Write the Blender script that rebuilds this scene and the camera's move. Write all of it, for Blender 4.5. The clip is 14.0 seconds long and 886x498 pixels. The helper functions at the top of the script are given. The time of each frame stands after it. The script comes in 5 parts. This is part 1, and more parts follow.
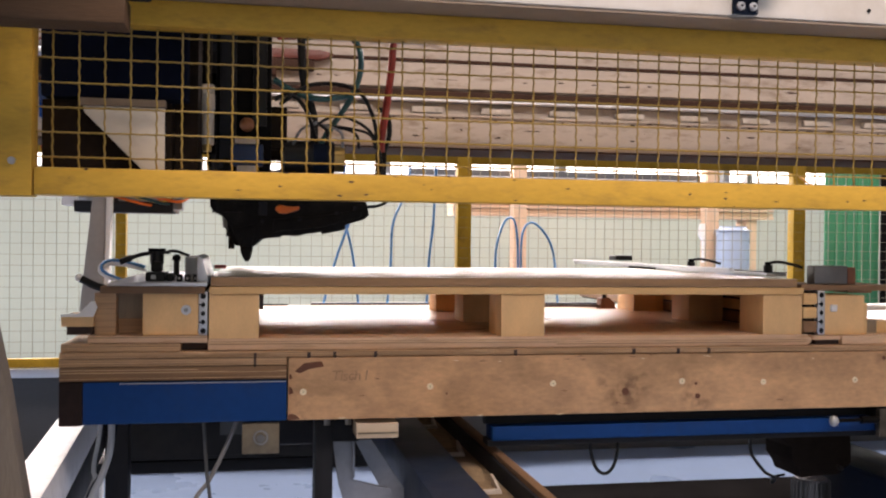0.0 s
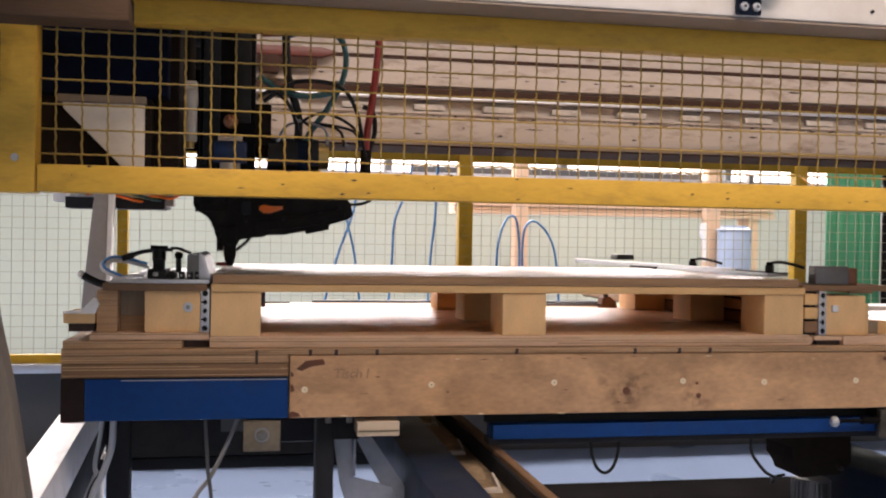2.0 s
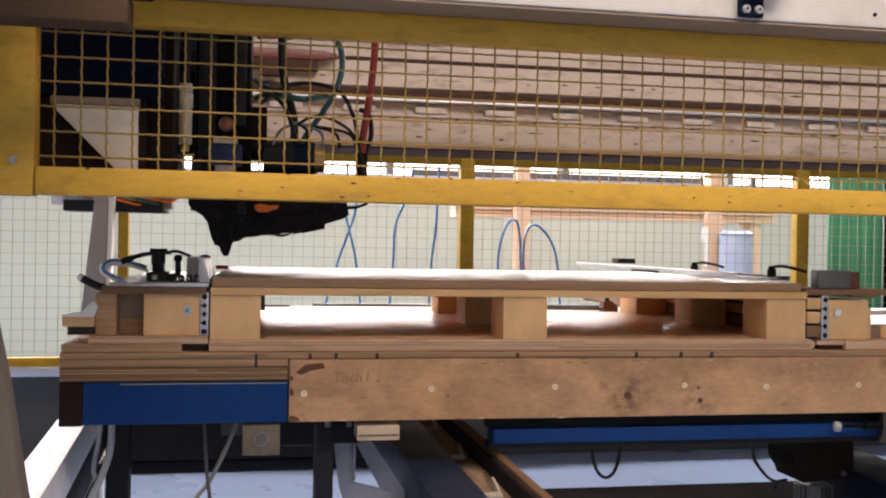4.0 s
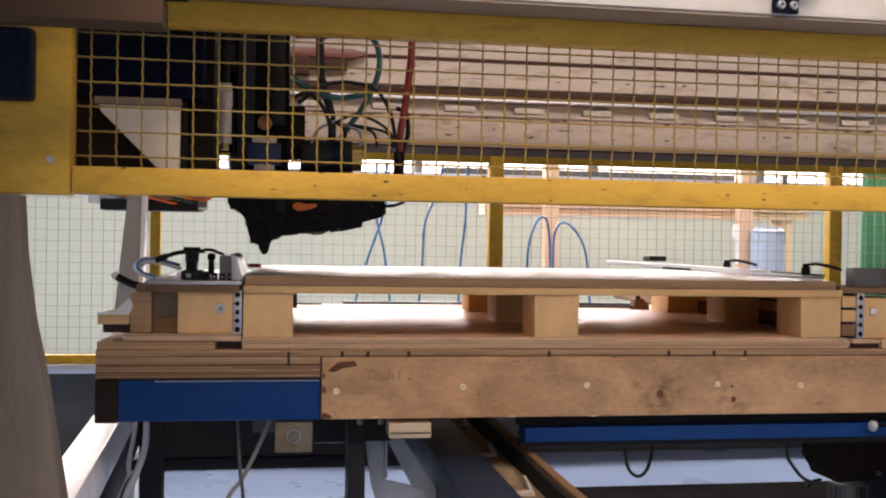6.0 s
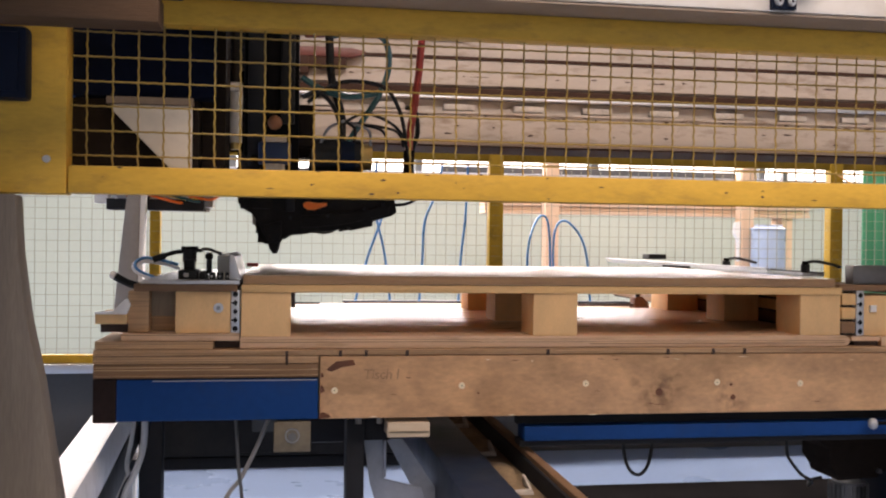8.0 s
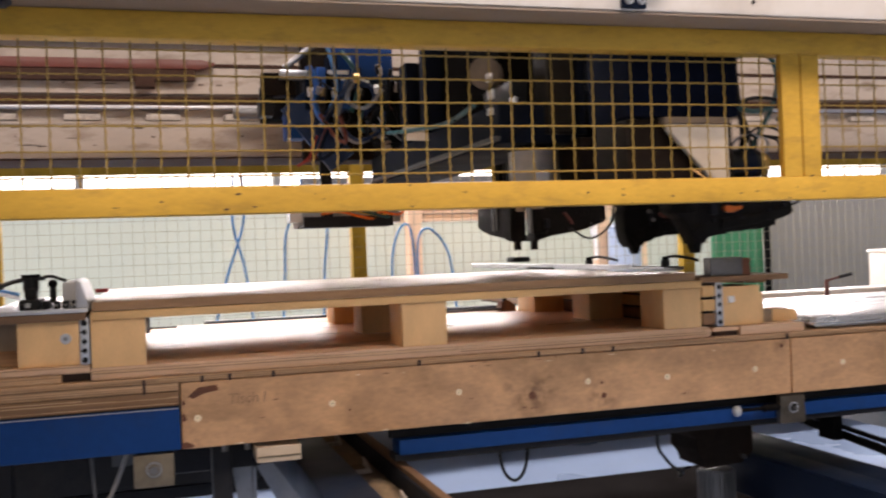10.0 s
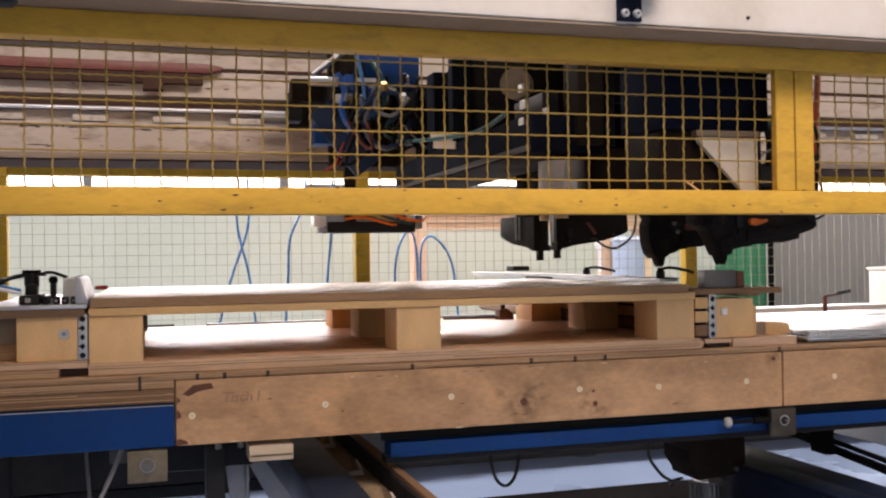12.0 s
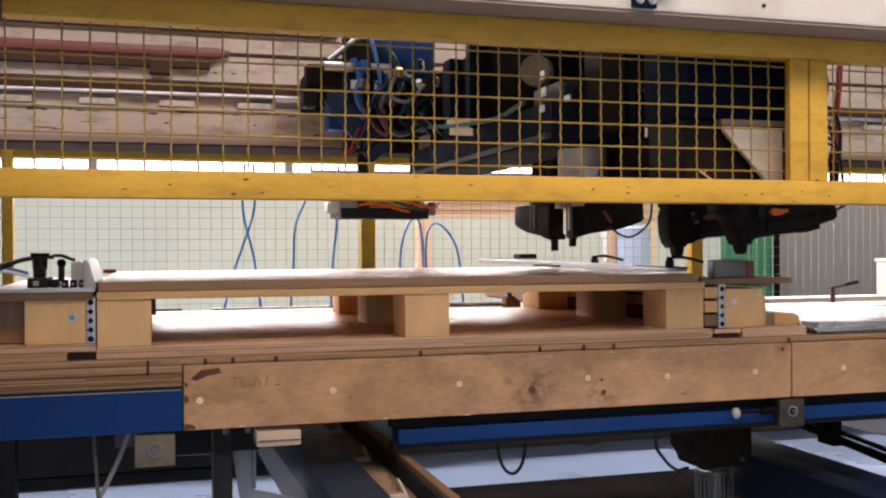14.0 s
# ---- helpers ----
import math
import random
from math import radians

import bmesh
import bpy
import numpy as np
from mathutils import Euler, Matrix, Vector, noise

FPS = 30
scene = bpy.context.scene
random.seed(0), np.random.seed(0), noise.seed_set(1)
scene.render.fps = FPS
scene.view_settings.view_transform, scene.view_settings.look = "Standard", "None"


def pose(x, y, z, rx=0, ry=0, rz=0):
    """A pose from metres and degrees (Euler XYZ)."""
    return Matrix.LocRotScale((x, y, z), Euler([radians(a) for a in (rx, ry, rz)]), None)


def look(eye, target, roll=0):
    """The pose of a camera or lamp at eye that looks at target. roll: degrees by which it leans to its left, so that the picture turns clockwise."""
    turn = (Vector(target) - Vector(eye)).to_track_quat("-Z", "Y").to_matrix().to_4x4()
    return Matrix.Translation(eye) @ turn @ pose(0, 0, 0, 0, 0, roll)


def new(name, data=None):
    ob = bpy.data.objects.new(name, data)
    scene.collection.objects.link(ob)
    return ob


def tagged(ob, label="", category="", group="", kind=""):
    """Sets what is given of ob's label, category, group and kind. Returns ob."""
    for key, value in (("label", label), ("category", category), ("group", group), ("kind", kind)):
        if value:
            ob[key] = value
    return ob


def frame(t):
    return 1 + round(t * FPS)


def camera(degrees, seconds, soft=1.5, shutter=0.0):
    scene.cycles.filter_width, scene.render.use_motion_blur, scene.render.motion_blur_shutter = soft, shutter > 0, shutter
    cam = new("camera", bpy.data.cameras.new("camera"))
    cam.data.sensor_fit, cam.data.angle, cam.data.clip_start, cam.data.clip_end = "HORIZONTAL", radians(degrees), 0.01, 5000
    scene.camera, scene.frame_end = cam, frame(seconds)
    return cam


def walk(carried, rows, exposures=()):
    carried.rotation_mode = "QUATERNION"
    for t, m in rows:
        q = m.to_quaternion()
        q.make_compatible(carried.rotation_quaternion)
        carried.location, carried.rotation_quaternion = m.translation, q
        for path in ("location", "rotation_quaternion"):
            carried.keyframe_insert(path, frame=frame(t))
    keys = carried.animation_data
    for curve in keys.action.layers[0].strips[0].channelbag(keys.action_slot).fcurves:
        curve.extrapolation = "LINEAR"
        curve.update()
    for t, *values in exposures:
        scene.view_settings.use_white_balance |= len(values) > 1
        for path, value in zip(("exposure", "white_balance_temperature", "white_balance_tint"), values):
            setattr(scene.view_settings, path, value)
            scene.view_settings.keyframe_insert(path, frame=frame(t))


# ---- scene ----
cam = camera(48.5, 14.0, soft=2.1, shutter=0.5)
PATH = [
    (0, (-0.064, -1.845, 1.081), (0.313, 0.119, 1.071), 0.6),
    (0.5, (-0.064, -1.843, 1.081), (0.313, 0.121, 1.057), 0.6),
    (1, (-0.066, -1.844, 1.082), (0.318, 0.119, 1.065), 1.3),
    (1.5, (-0.066, -1.845, 1.081), (0.323, 0.117, 1.061), 1.1),
    (2, (-0.066, -1.846, 1.083), (0.309, 0.118, 1.068), 0.9),
    (2.5, (-0.067, -1.844, 1.082), (0.302, 0.121, 1.08), 1.0),
    (3, (-0.062, -1.843, 1.083), (0.304, 0.123, 1.079), 0.9),
    (5.3, (-0.064, -1.833, 1.082), (0.315, 0.131, 1.072), 1.1),
    (5.5, (-0.067, -1.835, 1.082), (0.3, 0.131, 1.072), 1.1),
    (6, (-0.069, -1.838, 1.083), (0.247, 0.137, 1.07), 0.9),
    (6.5, (-0.07, -1.838, 1.081), (0.232, 0.139, 1.068), 0.6),
    (7.0, (-0.067, -1.837, 1.081), (0.239, 0.139, 1.072), 0.6),
    (9.3, (-0.062, -1.821, 1.09), (0.26, 0.153, 1.064), 0.7),
    (9.5, (-0.062, -1.815, 1.091), (0.269, 0.157, 1.065), 0.4),
    (9.6, (-0.061, -1.812, 1.091), (0.287, 0.157, 1.063), -0.2),
    (9.7, (-0.058, -1.804, 1.091), (0.35, 0.154, 1.065), -1.0),
    (9.8, (-0.056, -1.795, 1.091), (0.444, 0.141, 1.068), -1.8),
    (9.9, (-0.054, -1.788, 1.091), (0.471, 0.142, 1.08), -2.0),
    (10, (-0.054, -1.786, 1.083), (0.53, 0.127, 1.0845), -2.2),
    (10.5, (-0.052, -1.797, 1.075), (0.574, 0.102, 1.0966), -2.1),
    (11, (-0.041, -1.801, 1.073), (0.623, 0.086, 1.088), -2.3),
    (11.5, (-0.035, -1.814, 1.0727), (0.62, 0.076, 1.0927), -1.52),
    (12, (-0.039, -1.815, 1.0745), (0.53, 0.101, 1.0964), -0.87),
    (12.5, (-0.045, -1.816, 1.075), (0.504, 0.106, 1.1114), -0.35),
    (13, (-0.048, -1.809, 1.0729), (0.523, 0.108, 1.0874), -0.3),
    (13.5, (-0.053, -1.806, 1.074), (0.518, 0.111, 1.087), -0.2),
    (14, (-0.048, -1.803, 1.074), (0.515, 0.116, 1.07), -0.3),
]
walk(cam, [(t, look(eye, target, roll)) for t, eye, target, roll in PATH],
     exposures=((0.0, 0.0, 7600, 25), (7.0, -0.02, 7600, 25), (9.4, 0.15, 7600, 25), (10.3, 0.05, 7600, 25), (14.0, 0.03, 7600, 25)))

# ---- world, light, exposure ----
world = bpy.data.worlds.new("world")
scene.world = world
world.use_nodes = True
wn, wl = world.node_tree.nodes, world.node_tree.links
sky = wn.new("ShaderNodeTexSky")
sky.sky_type = "NISHITA"
sky.sun_disc = False
sky.sun_elevation = radians(38)
sky.sun_rotation = radians(20)
wl.new(sky.outputs[0], wn["Background"].inputs[0])
wn["Background"].inputs[1].default_value = 0.12


def area(name, size_x, size_y, watts, eye, target, colour):
    """An area lamp as daylight in an opening; only the back windows are seen."""
    data = bpy.data.lights.new(name, "AREA")
    data.shape, data.size, data.size_y, data.energy, data.color = "RECTANGLE", size_x, size_y, watts, colour
    ob = new(name, data)
    ob.matrix_basis = look(eye, target)
    return ob


area("daylight_back", 11.0, 1.9, 1080, (1.0, 6.0, 2.75), (1.0, 0.0, 0.9), (0.93, 0.97, 1.0))
# Fill lamps added at unseen openings: front, floor behind the table, front from above.
area("gate_fill", 5.0, 3.4, 12, (2.6, -6.9, 2.0), (0.6, 0.0, 1.0), (1.0, 0.97, 0.92))
area("floor_fill", 8.0, 0.5, 360, (0.8, 2.65, 4.95), (0.8, 2.5, 0.0), (0.9, 0.95, 1.0))
area("front_fill", 6.0, 1.6, 310, (1.2, -3.2, 4.9), (0.5, 0.0, 0.9), (1.0, 0.97, 0.93))


# ---- materials ----
def material(name, base, rough=0.5, metal=0.0, vary=0.12, scale=6.0, fine=60.0, bump=0.1, stretch=(1, 1, 1),
             stain=None, stain_amount=0.0, stain_scale=3.0, spec=0.5, island=0.0, rings=0.0):
    """A surface with variation at two scales, fine relief and optional stains."""
    m = bpy.data.materials.new(name)
    m.use_nodes = True
    n, l = m.node_tree.nodes, m.node_tree.links
    bsdf = n["Principled BSDF"]
    tc = n.new("ShaderNodeTexCoord")
    mp = n.new("ShaderNodeMapping")
    mp.inputs["Scale"].default_value = stretch
    l.new(tc.outputs["Object"], mp.inputs[0])
    big = n.new("ShaderNodeTexNoise")
    big.inputs["Scale"].default_value, big.inputs["Detail"].default_value = scale, 5
    big.inputs["Distortion"].default_value = rings
    small = n.new("ShaderNodeTexNoise")
    small.inputs["Scale"].default_value, small.inputs["Detail"].default_value = fine, 4
    l.new(mp.outputs[0], big.inputs["Vector"])
    l.new(mp.outputs[0], small.inputs["Vector"])
    add = n.new("ShaderNodeMath")
    add.operation = "MULTIPLY_ADD"
    l.new(small.outputs[0], add.inputs[0])
    add.inputs[1].default_value = 0.5
    l.new(big.outputs[0], add.inputs[2])
    ramp = n.new("ShaderNodeMapRange")
    ramp.inputs[1].default_value, ramp.inputs[2].default_value = 0.45, 1.05
    ramp.inputs[3].default_value, ramp.inputs[4].default_value = 1 - vary, 1 + vary
    l.new(add.outputs[0], ramp.inputs[0])
    last = ramp.outputs[0]
    if island:
        info = n.new("ShaderNodeObjectInfo")
        r2 = n.new("ShaderNodeMapRange")
        r2.inputs[3].default_value, r2.inputs[4].default_value = 1 - island, 1 + island
        l.new(info.outputs["Random"], r2.inputs[0])
        mul = n.new("ShaderNodeMath")
        mul.operation = "MULTIPLY"
        l.new(last, mul.inputs[0])
        l.new(r2.outputs[0], mul.inputs[1])
        last = mul.outputs[0]
    col = n.new("ShaderNodeVectorMath")
    col.operation = "SCALE"
    col.inputs[0].default_value = base
    l.new(last, col.inputs["Scale"])
    out = col.outputs[0]
    if stain:
        sn = n.new("ShaderNodeTexNoise")
        sn.inputs["Scale"].default_value, sn.inputs["Detail"].default_value = stain_scale, 8
        sn.inputs["Roughness"].default_value = 0.65
        l.new(mp.outputs[0], sn.inputs["Vector"])
        sr = n.new("ShaderNodeMapRange")
        sr.inputs[1].default_value, sr.inputs[2].default_value = 0.52, 0.72
        sr.inputs[3].default_value, sr.inputs[4].default_value = 0, stain_amount
        l.new(sn.outputs[0], sr.inputs[0])
        mix = n.new("ShaderNodeMix")
        mix.data_type = "RGBA"
        l.new(sr.outputs[0], mix.inputs[0])
        l.new(out, mix.inputs[6])
        mix.inputs[7].default_value = (*stain, 1)
        out = mix.outputs[2]
    l.new(out, bsdf.inputs["Base Color"])
    rr = n.new("ShaderNodeMapRange")
    rr.inputs[1].default_value, rr.inputs[2].default_value = 0.3, 0.7
    rr.inputs[3].default_value, rr.inputs[4].default_value = max(rough - 0.1, 0.03), min(rough + 0.1, 1)
    l.new(big.outputs[0], rr.inputs[0])
    l.new(rr.outputs[0], bsdf.inputs["Roughness"])
    bsdf.inputs["Metallic"].default_value = metal
    bsdf.inputs["Specular IOR Level"].default_value = spec
    if bump:
        bp = n.new("ShaderNodeBump")
        bp.inputs["Strength"].default_value, bp.inputs["Distance"].default_value = bump, 0.004
        l.new(small.outputs[0], bp.inputs["Height"])
        l.new(bp.outputs[0], bsdf.inputs["Normal"])
    return m


def glowing(name, colour, strength):
    m = bpy.data.materials.new(name)
    m.use_nodes = True
    b = m.node_tree.nodes["Principled BSDF"]
    b.inputs["Base Color"].default_value = (*colour, 1)
    b.inputs["Emission Color"].default_value = (*colour, 1)
    b.inputs["Emission Strength"].default_value = strength
    return m


M = {}
M["beam_wood"] = material("timber_beam", (0.60, 0.345, 0.178), 0.55, vary=0.3, scale=3.4, fine=48, bump=0.15, stretch=(1.6, 3.2, 3.2),
                          stain=(0.25, 0.145, 0.06), stain_amount=0.8, stain_scale=2.4, rings=1.0)


def knots(m, places, colour):
    """Dark flared grain round the knots of a beam, at places given in its thing's space."""
    n, l = m.node_tree.nodes, m.node_tree.links
    bsdf = n["Principled BSDF"]
    tc = n.new("ShaderNodeTexCoord")
    wob = n.new("ShaderNodeTexNoise")
    wob.inputs["Scale"].default_value, wob.inputs["Detail"].default_value = 38, 4
    l.new(tc.outputs["Object"], wob.inputs["Vector"])
    for place, reach, amount in places:
        d = n.new("ShaderNodeVectorMath")
        d.operation = "DISTANCE"
        d.inputs[1].default_value = place
        l.new(tc.outputs["Object"], d.inputs[0])
        r = n.new("ShaderNodeMapRange")
        r.interpolation_type = "SMOOTHSTEP"
        r.inputs[1].default_value, r.inputs[2].default_value = 0.004, reach
        r.inputs[3].default_value, r.inputs[4].default_value = amount, 0
        l.new(d.outputs["Value"], r.inputs[0])
        w = n.new("ShaderNodeMapRange")
        w.inputs[1].default_value, w.inputs[2].default_value = 0.42, 0.6
        l.new(wob.outputs[0], w.inputs[0])
        f = n.new("ShaderNodeMath")
        f.operation = "MULTIPLY"
        l.new(r.outputs[0], f.inputs[0])
        l.new(w.outputs[0], f.inputs[1])
        mix = n.new("ShaderNodeMix")
        mix.data_type = "RGBA"
        old = bsdf.inputs["Base Color"].links[0].from_socket
        l.new(f.outputs[0], mix.inputs[0])
        l.new(old, mix.inputs[6])
        mix.inputs[7].default_value = (*colour, 1)
        l.new(mix.outputs[2], bsdf.inputs["Base Color"])


knots(M["beam_wood"], (((0.061, -0.7, 0.793), 0.065, 0.8), ((0.10, -0.7, 0.815), 0.03, 0.5), ((0.02, -0.7, 0.81), 0.03, 0.4), ((0.215, -0.7, 0.781), 0.05, 0.75),
                       ((0.175, -0.7, 0.82), 0.04, 0.4), ((0.63, -0.7, 0.855), 0.03, 0.5), ((-0.575, -0.7, 0.79), 0.03, 0.5), ((-0.59, -0.7, 0.755), 0.04, 0.7)), (0.13, 0.06, 0.028))
M["block_wood"] = material("block_wood", (0.76, 0.475, 0.225), 0.6, vary=0.12, scale=9, fine=120, bump=0.15, stretch=(3, 3, 1), island=0.07)
M["deck_ply"] = material("deck_plywood", (0.46, 0.375, 0.28), 0.33, vary=0.26, scale=5, fine=70, bump=0.06, stretch=(1, 7, 1),
                         stain=(0.30, 0.21, 0.13), stain_amount=0.65, stain_scale=4, spec=0.3)
M["deck_edge"] = material("deck_edge_ply", (0.36, 0.205, 0.105), 0.65, vary=0.25, scale=6, fine=50, bump=0.2, stretch=(1, 1, 14))
M["pale_board"] = material("pale_board", (0.74, 0.455, 0.20), 0.6, vary=0.14, scale=5, fine=80, bump=0.15, stretch=(1, 6, 6))
M["table_ply"] = material("table_plywood", (0.50, 0.305, 0.165), 0.6, vary=0.36, scale=5, fine=40, bump=0.25, stretch=(0.7, 1.5, 48),
                          stain=(0.2, 0.11, 0.05), stain_amount=0.4, stain_scale=3)
M["base_ply"] = material("base_plywood", (0.66, 0.425, 0.265), 0.34, spec=0.7, vary=0.2, scale=5, fine=60, bump=0.08, stretch=(1.5, 5, 10))
M["dark_ply"] = material("dark_plywood", (0.25, 0.135, 0.065), 0.6, vary=0.3, scale=5, fine=50, bump=0.2, stretch=(1, 1.5, 20))
M["grey_wood"] = material("weathered_wood", (0.30, 0.23, 0.16), 0.7, vary=0.25, scale=4, fine=40, bump=0.3, stretch=(8, 8, 1),
                          stain=(0.16, 0.11, 0.075), stain_amount=0.5)
M["board_wood"] = material("leaning_board_wood", (0.155, 0.13, 0.105), 0.75, vary=0.25, scale=4, fine=40, bump=0.3, stretch=(8, 8, 1),
                           stain=(0.09, 0.07, 0.055), stain_amount=0.5)
M["dark_plank"] = material("dark_rough_plank", (0.095, 0.055, 0.032), 0.75, vary=0.25, scale=4, fine=60, bump=0.25, stretch=(1, 8, 8), spec=0.2)
M["sheet_alu"] = material("dull_aluminium_strip", (0.62, 0.65, 0.70), 0.3, 1.0, vary=0.25, scale=6, fine=60, bump=0.08, stretch=(1, 9, 1))
M["plank_wood"] = material("plank_wood", (0.19, 0.105, 0.055), 0.7, vary=0.2, scale=4, fine=60, bump=0.25, stretch=(1, 8, 8))
M["post_wood"] = material("post_wood", (0.62, 0.42, 0.28), 0.7, vary=0.12, scale=4, fine=40, bump=0.1, stretch=(6, 6, 1))
M["yellow"] = material("yellow_paint", (0.65, 0.375, 0.058), 0.48, spec=0.22, vary=0.16, scale=5, fine=60, bump=0.06, stretch=(1, 3, 3),
                       stain=(0.28, 0.16, 0.05), stain_amount=0.45, stain_scale=14)
# Guard yellow darkened for the back-lit fence's shade, plus dirt stains.
M["fence_yellow"] = material("shaded_dirty_fence_yellow", (0.36, 0.215, 0.022), 0.55, spec=0.15, vary=0.2, scale=5, fine=70, bump=0.05,
                             stain=(0.10, 0.065, 0.02), stain_amount=0.6, stain_scale=9)
# Fine dark spots in the colour imitate shading along the crimps.
M["wire"] = material("wire_paint", (0.33, 0.215, 0.045), 0.5, vary=0.25, scale=60, fine=220, bump=0.05,
                     stain=(0.07, 0.05, 0.02), stain_amount=0.6, stain_scale=110)
M["fence_wire"] = material("fence_wire", (0.27, 0.26, 0.19), 0.5, vary=0.15, scale=20, fine=90, bump=0.0)
M["cream"] = material("cream_paint", (0.78, 0.73, 0.66), 0.4, vary=0.05, scale=2, fine=50, bump=0.04,
                      stain=(0.45, 0.36, 0.27), stain_amount=0.35, stain_scale=5)
M["rail_paint"] = material("aged_cream_paint", (0.48, 0.41, 0.345), 0.5, vary=0.1, scale=3, fine=50, bump=0.05, stretch=(1, 1, 4),
                           stain=(0.20, 0.125, 0.075), stain_amount=0.75, stain_scale=7)
# Brown for bars, also for shade below the girder and above the rail.
M["brown_shade"] = material("brown_paint_and_shade", (0.065, 0.036, 0.027), 0.75, spec=0.06, vary=0.2, scale=5, fine=50, bump=0.05)
M["end_rust"] = material("dark_rusted_end", (0.018, 0.010, 0.009), 0.75, vary=0.5, scale=14, fine=90, bump=0.3, spec=0.2)
M["dirty_white"] = material("dirty_white_paint", (0.84, 0.85, 0.86), 0.4, vary=0.1, scale=5, fine=60, bump=0.06,
                            stain=(0.10, 0.09, 0.085), stain_amount=0.28, stain_scale=12)
M["worn_blue"] = material("worn_dark_blue_paint", (0.012, 0.022, 0.044), 0.4, spec=0.3, vary=0.3, scale=6, fine=60, bump=0.1,
                          stain=(0.05, 0.045, 0.04), stain_amount=0.6, stain_scale=8)
M["sawdust"] = material("sawdust_on_steel", (0.22, 0.15, 0.085), 0.85, vary=0.5, scale=14, fine=70, bump=0.4,
                        stain=(0.05, 0.035, 0.025), stain_amount=0.8, stain_scale=16)
M["clip_paint"] = material("pale_worn_clip_paint", (0.50, 0.45, 0.39), 0.5, vary=0.25, scale=14, fine=70, bump=0.05, stain=(0.15, 0.10, 0.07), stain_amount=0.7, stain_scale=22)
# Brown that carries the shade at the bottom of both girders.
M["shade_brown"] = material("shaded_underside_brown", (0.30, 0.225, 0.165), 0.6, vary=0.12, scale=5, fine=50, bump=0.05)
# Matt black that holds the floor below the table in the dark.
M["floor_black"] = material("matt_floor_black", (0.010, 0.009, 0.009), 0.95, spec=0.0, vary=0.3, scale=5, fine=60, bump=0.1)
M["blue"] = material("blue_paint", (0.002, 0.042, 0.17), 0.5, spec=0.15, vary=0.15, scale=4, fine=60, bump=0.05,
                     stain=(0.02, 0.04, 0.09), stain_amount=0.6, stain_scale=6)
M["dark_blue"] = material("dark_blue_paint", (0.003, 0.009, 0.024), 0.6, spec=0.15, vary=0.2, scale=4, fine=60, bump=0.05)
M["bright_blue"] = material("blue_plastic", (0.02, 0.14, 0.48), 0.35, vary=0.1, scale=10, fine=60, bump=0)
M["slate"] = material("slate_paint", (0.010, 0.013, 0.022), 0.65, spec=0.06, vary=0.15, scale=6, fine=60, bump=0.05)
M["dull_knob"] = material("dull_orange_knob", (0.32, 0.12, 0.045), 0.5, vary=0.15, scale=20, fine=60, bump=0)
M["bark"] = material("bark_stain", (0.15, 0.055, 0.028), 0.7, vary=0.3, scale=20, fine=90, bump=0.2)
M["pencil"] = material("pencil", (0.36, 0.21, 0.115), 0.7, vary=0.3, scale=60, fine=200, bump=0)
M["plug"] = material("plug_wood", (0.88, 0.75, 0.52), 0.5, vary=0.08, scale=30, fine=90, bump=0)
M["column_brown"] = material("grey_brown_paint", (0.030, 0.024, 0.019), 0.65, spec=0.08, vary=0.2, scale=6, fine=60, bump=0.05)
M["navy"] = material("navy_paint", (0.004, 0.026, 0.085), 0.5, vary=0.2, scale=5, fine=60, bump=0.05)
M["rust"] = material("rusted_steel", (0.05, 0.028, 0.022), 0.7, vary=0.4, scale=12, fine=90, bump=0.3)
M["steel"] = material("steel", (0.28, 0.28, 0.28), 0.34, 1.0, vary=0.1, scale=6, fine=90, bump=0.05)
M["alu"] = material("aluminium", (0.58, 0.59, 0.61), 0.4, 1.0, vary=0.06, scale=8, fine=120, bump=0.04, stretch=(1, 8, 1))
M["alu_paint"] = material("grey_steel_paint", (0.42, 0.44, 0.46), 0.4, 0.3, vary=0.1, scale=5, fine=60, bump=0.05)
M["column_grey"] = material("column_grey", (0.28, 0.265, 0.25), 0.45, 0.2, vary=0.15, scale=4, fine=60, bump=0.05)
M["galv"] = material("galvanised_plate", (0.165, 0.135, 0.093), 0.5, 0.3, vary=0.35, scale=12, fine=90, bump=0.1)
M["worn_plate"] = material("dark_worn_steel_plate", (0.085, 0.072, 0.056), 0.42, 0.5, vary=0.45, scale=14, fine=90, bump=0.12,
                           stain=(0.02, 0.017, 0.014), stain_amount=0.6, stain_scale=24)
M["black"] = material("black_plastic", (0.006, 0.006, 0.0065), 0.45, spec=0.3, vary=0.3, scale=14, fine=90, bump=0.08)
M["black_metal"] = material("black_metal", (0.006, 0.0055, 0.0055), 0.65, 0.0, spec=0.06, vary=0.3, scale=9, fine=80, bump=0.1)
M["brown_metal"] = material("brown_grime_metal", (0.019, 0.013, 0.010), 0.7, 0.0, spec=0.06, vary=0.3, scale=9, fine=80, bump=0.1)
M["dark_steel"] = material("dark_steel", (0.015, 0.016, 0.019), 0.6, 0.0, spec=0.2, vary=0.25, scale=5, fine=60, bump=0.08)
M["grey_steel"] = material("grey_block_steel", (0.16, 0.155, 0.15), 0.4, 0.6, vary=0.15, scale=8, fine=80, bump=0.06)
M["kick"] = material("grey_kick_panel", (0.075, 0.078, 0.08), 0.55, vary=0.1, scale=3, fine=50, bump=0.03)
M["orange"] = material("orange_plastic", (0.85, 0.17, 0.015), 0.4, vary=0.06, scale=20, fine=80, bump=0)
M["red"] = material("red_rubber", (0.32, 0.022, 0.014), 0.45, vary=0.1, scale=20, fine=80, bump=0)
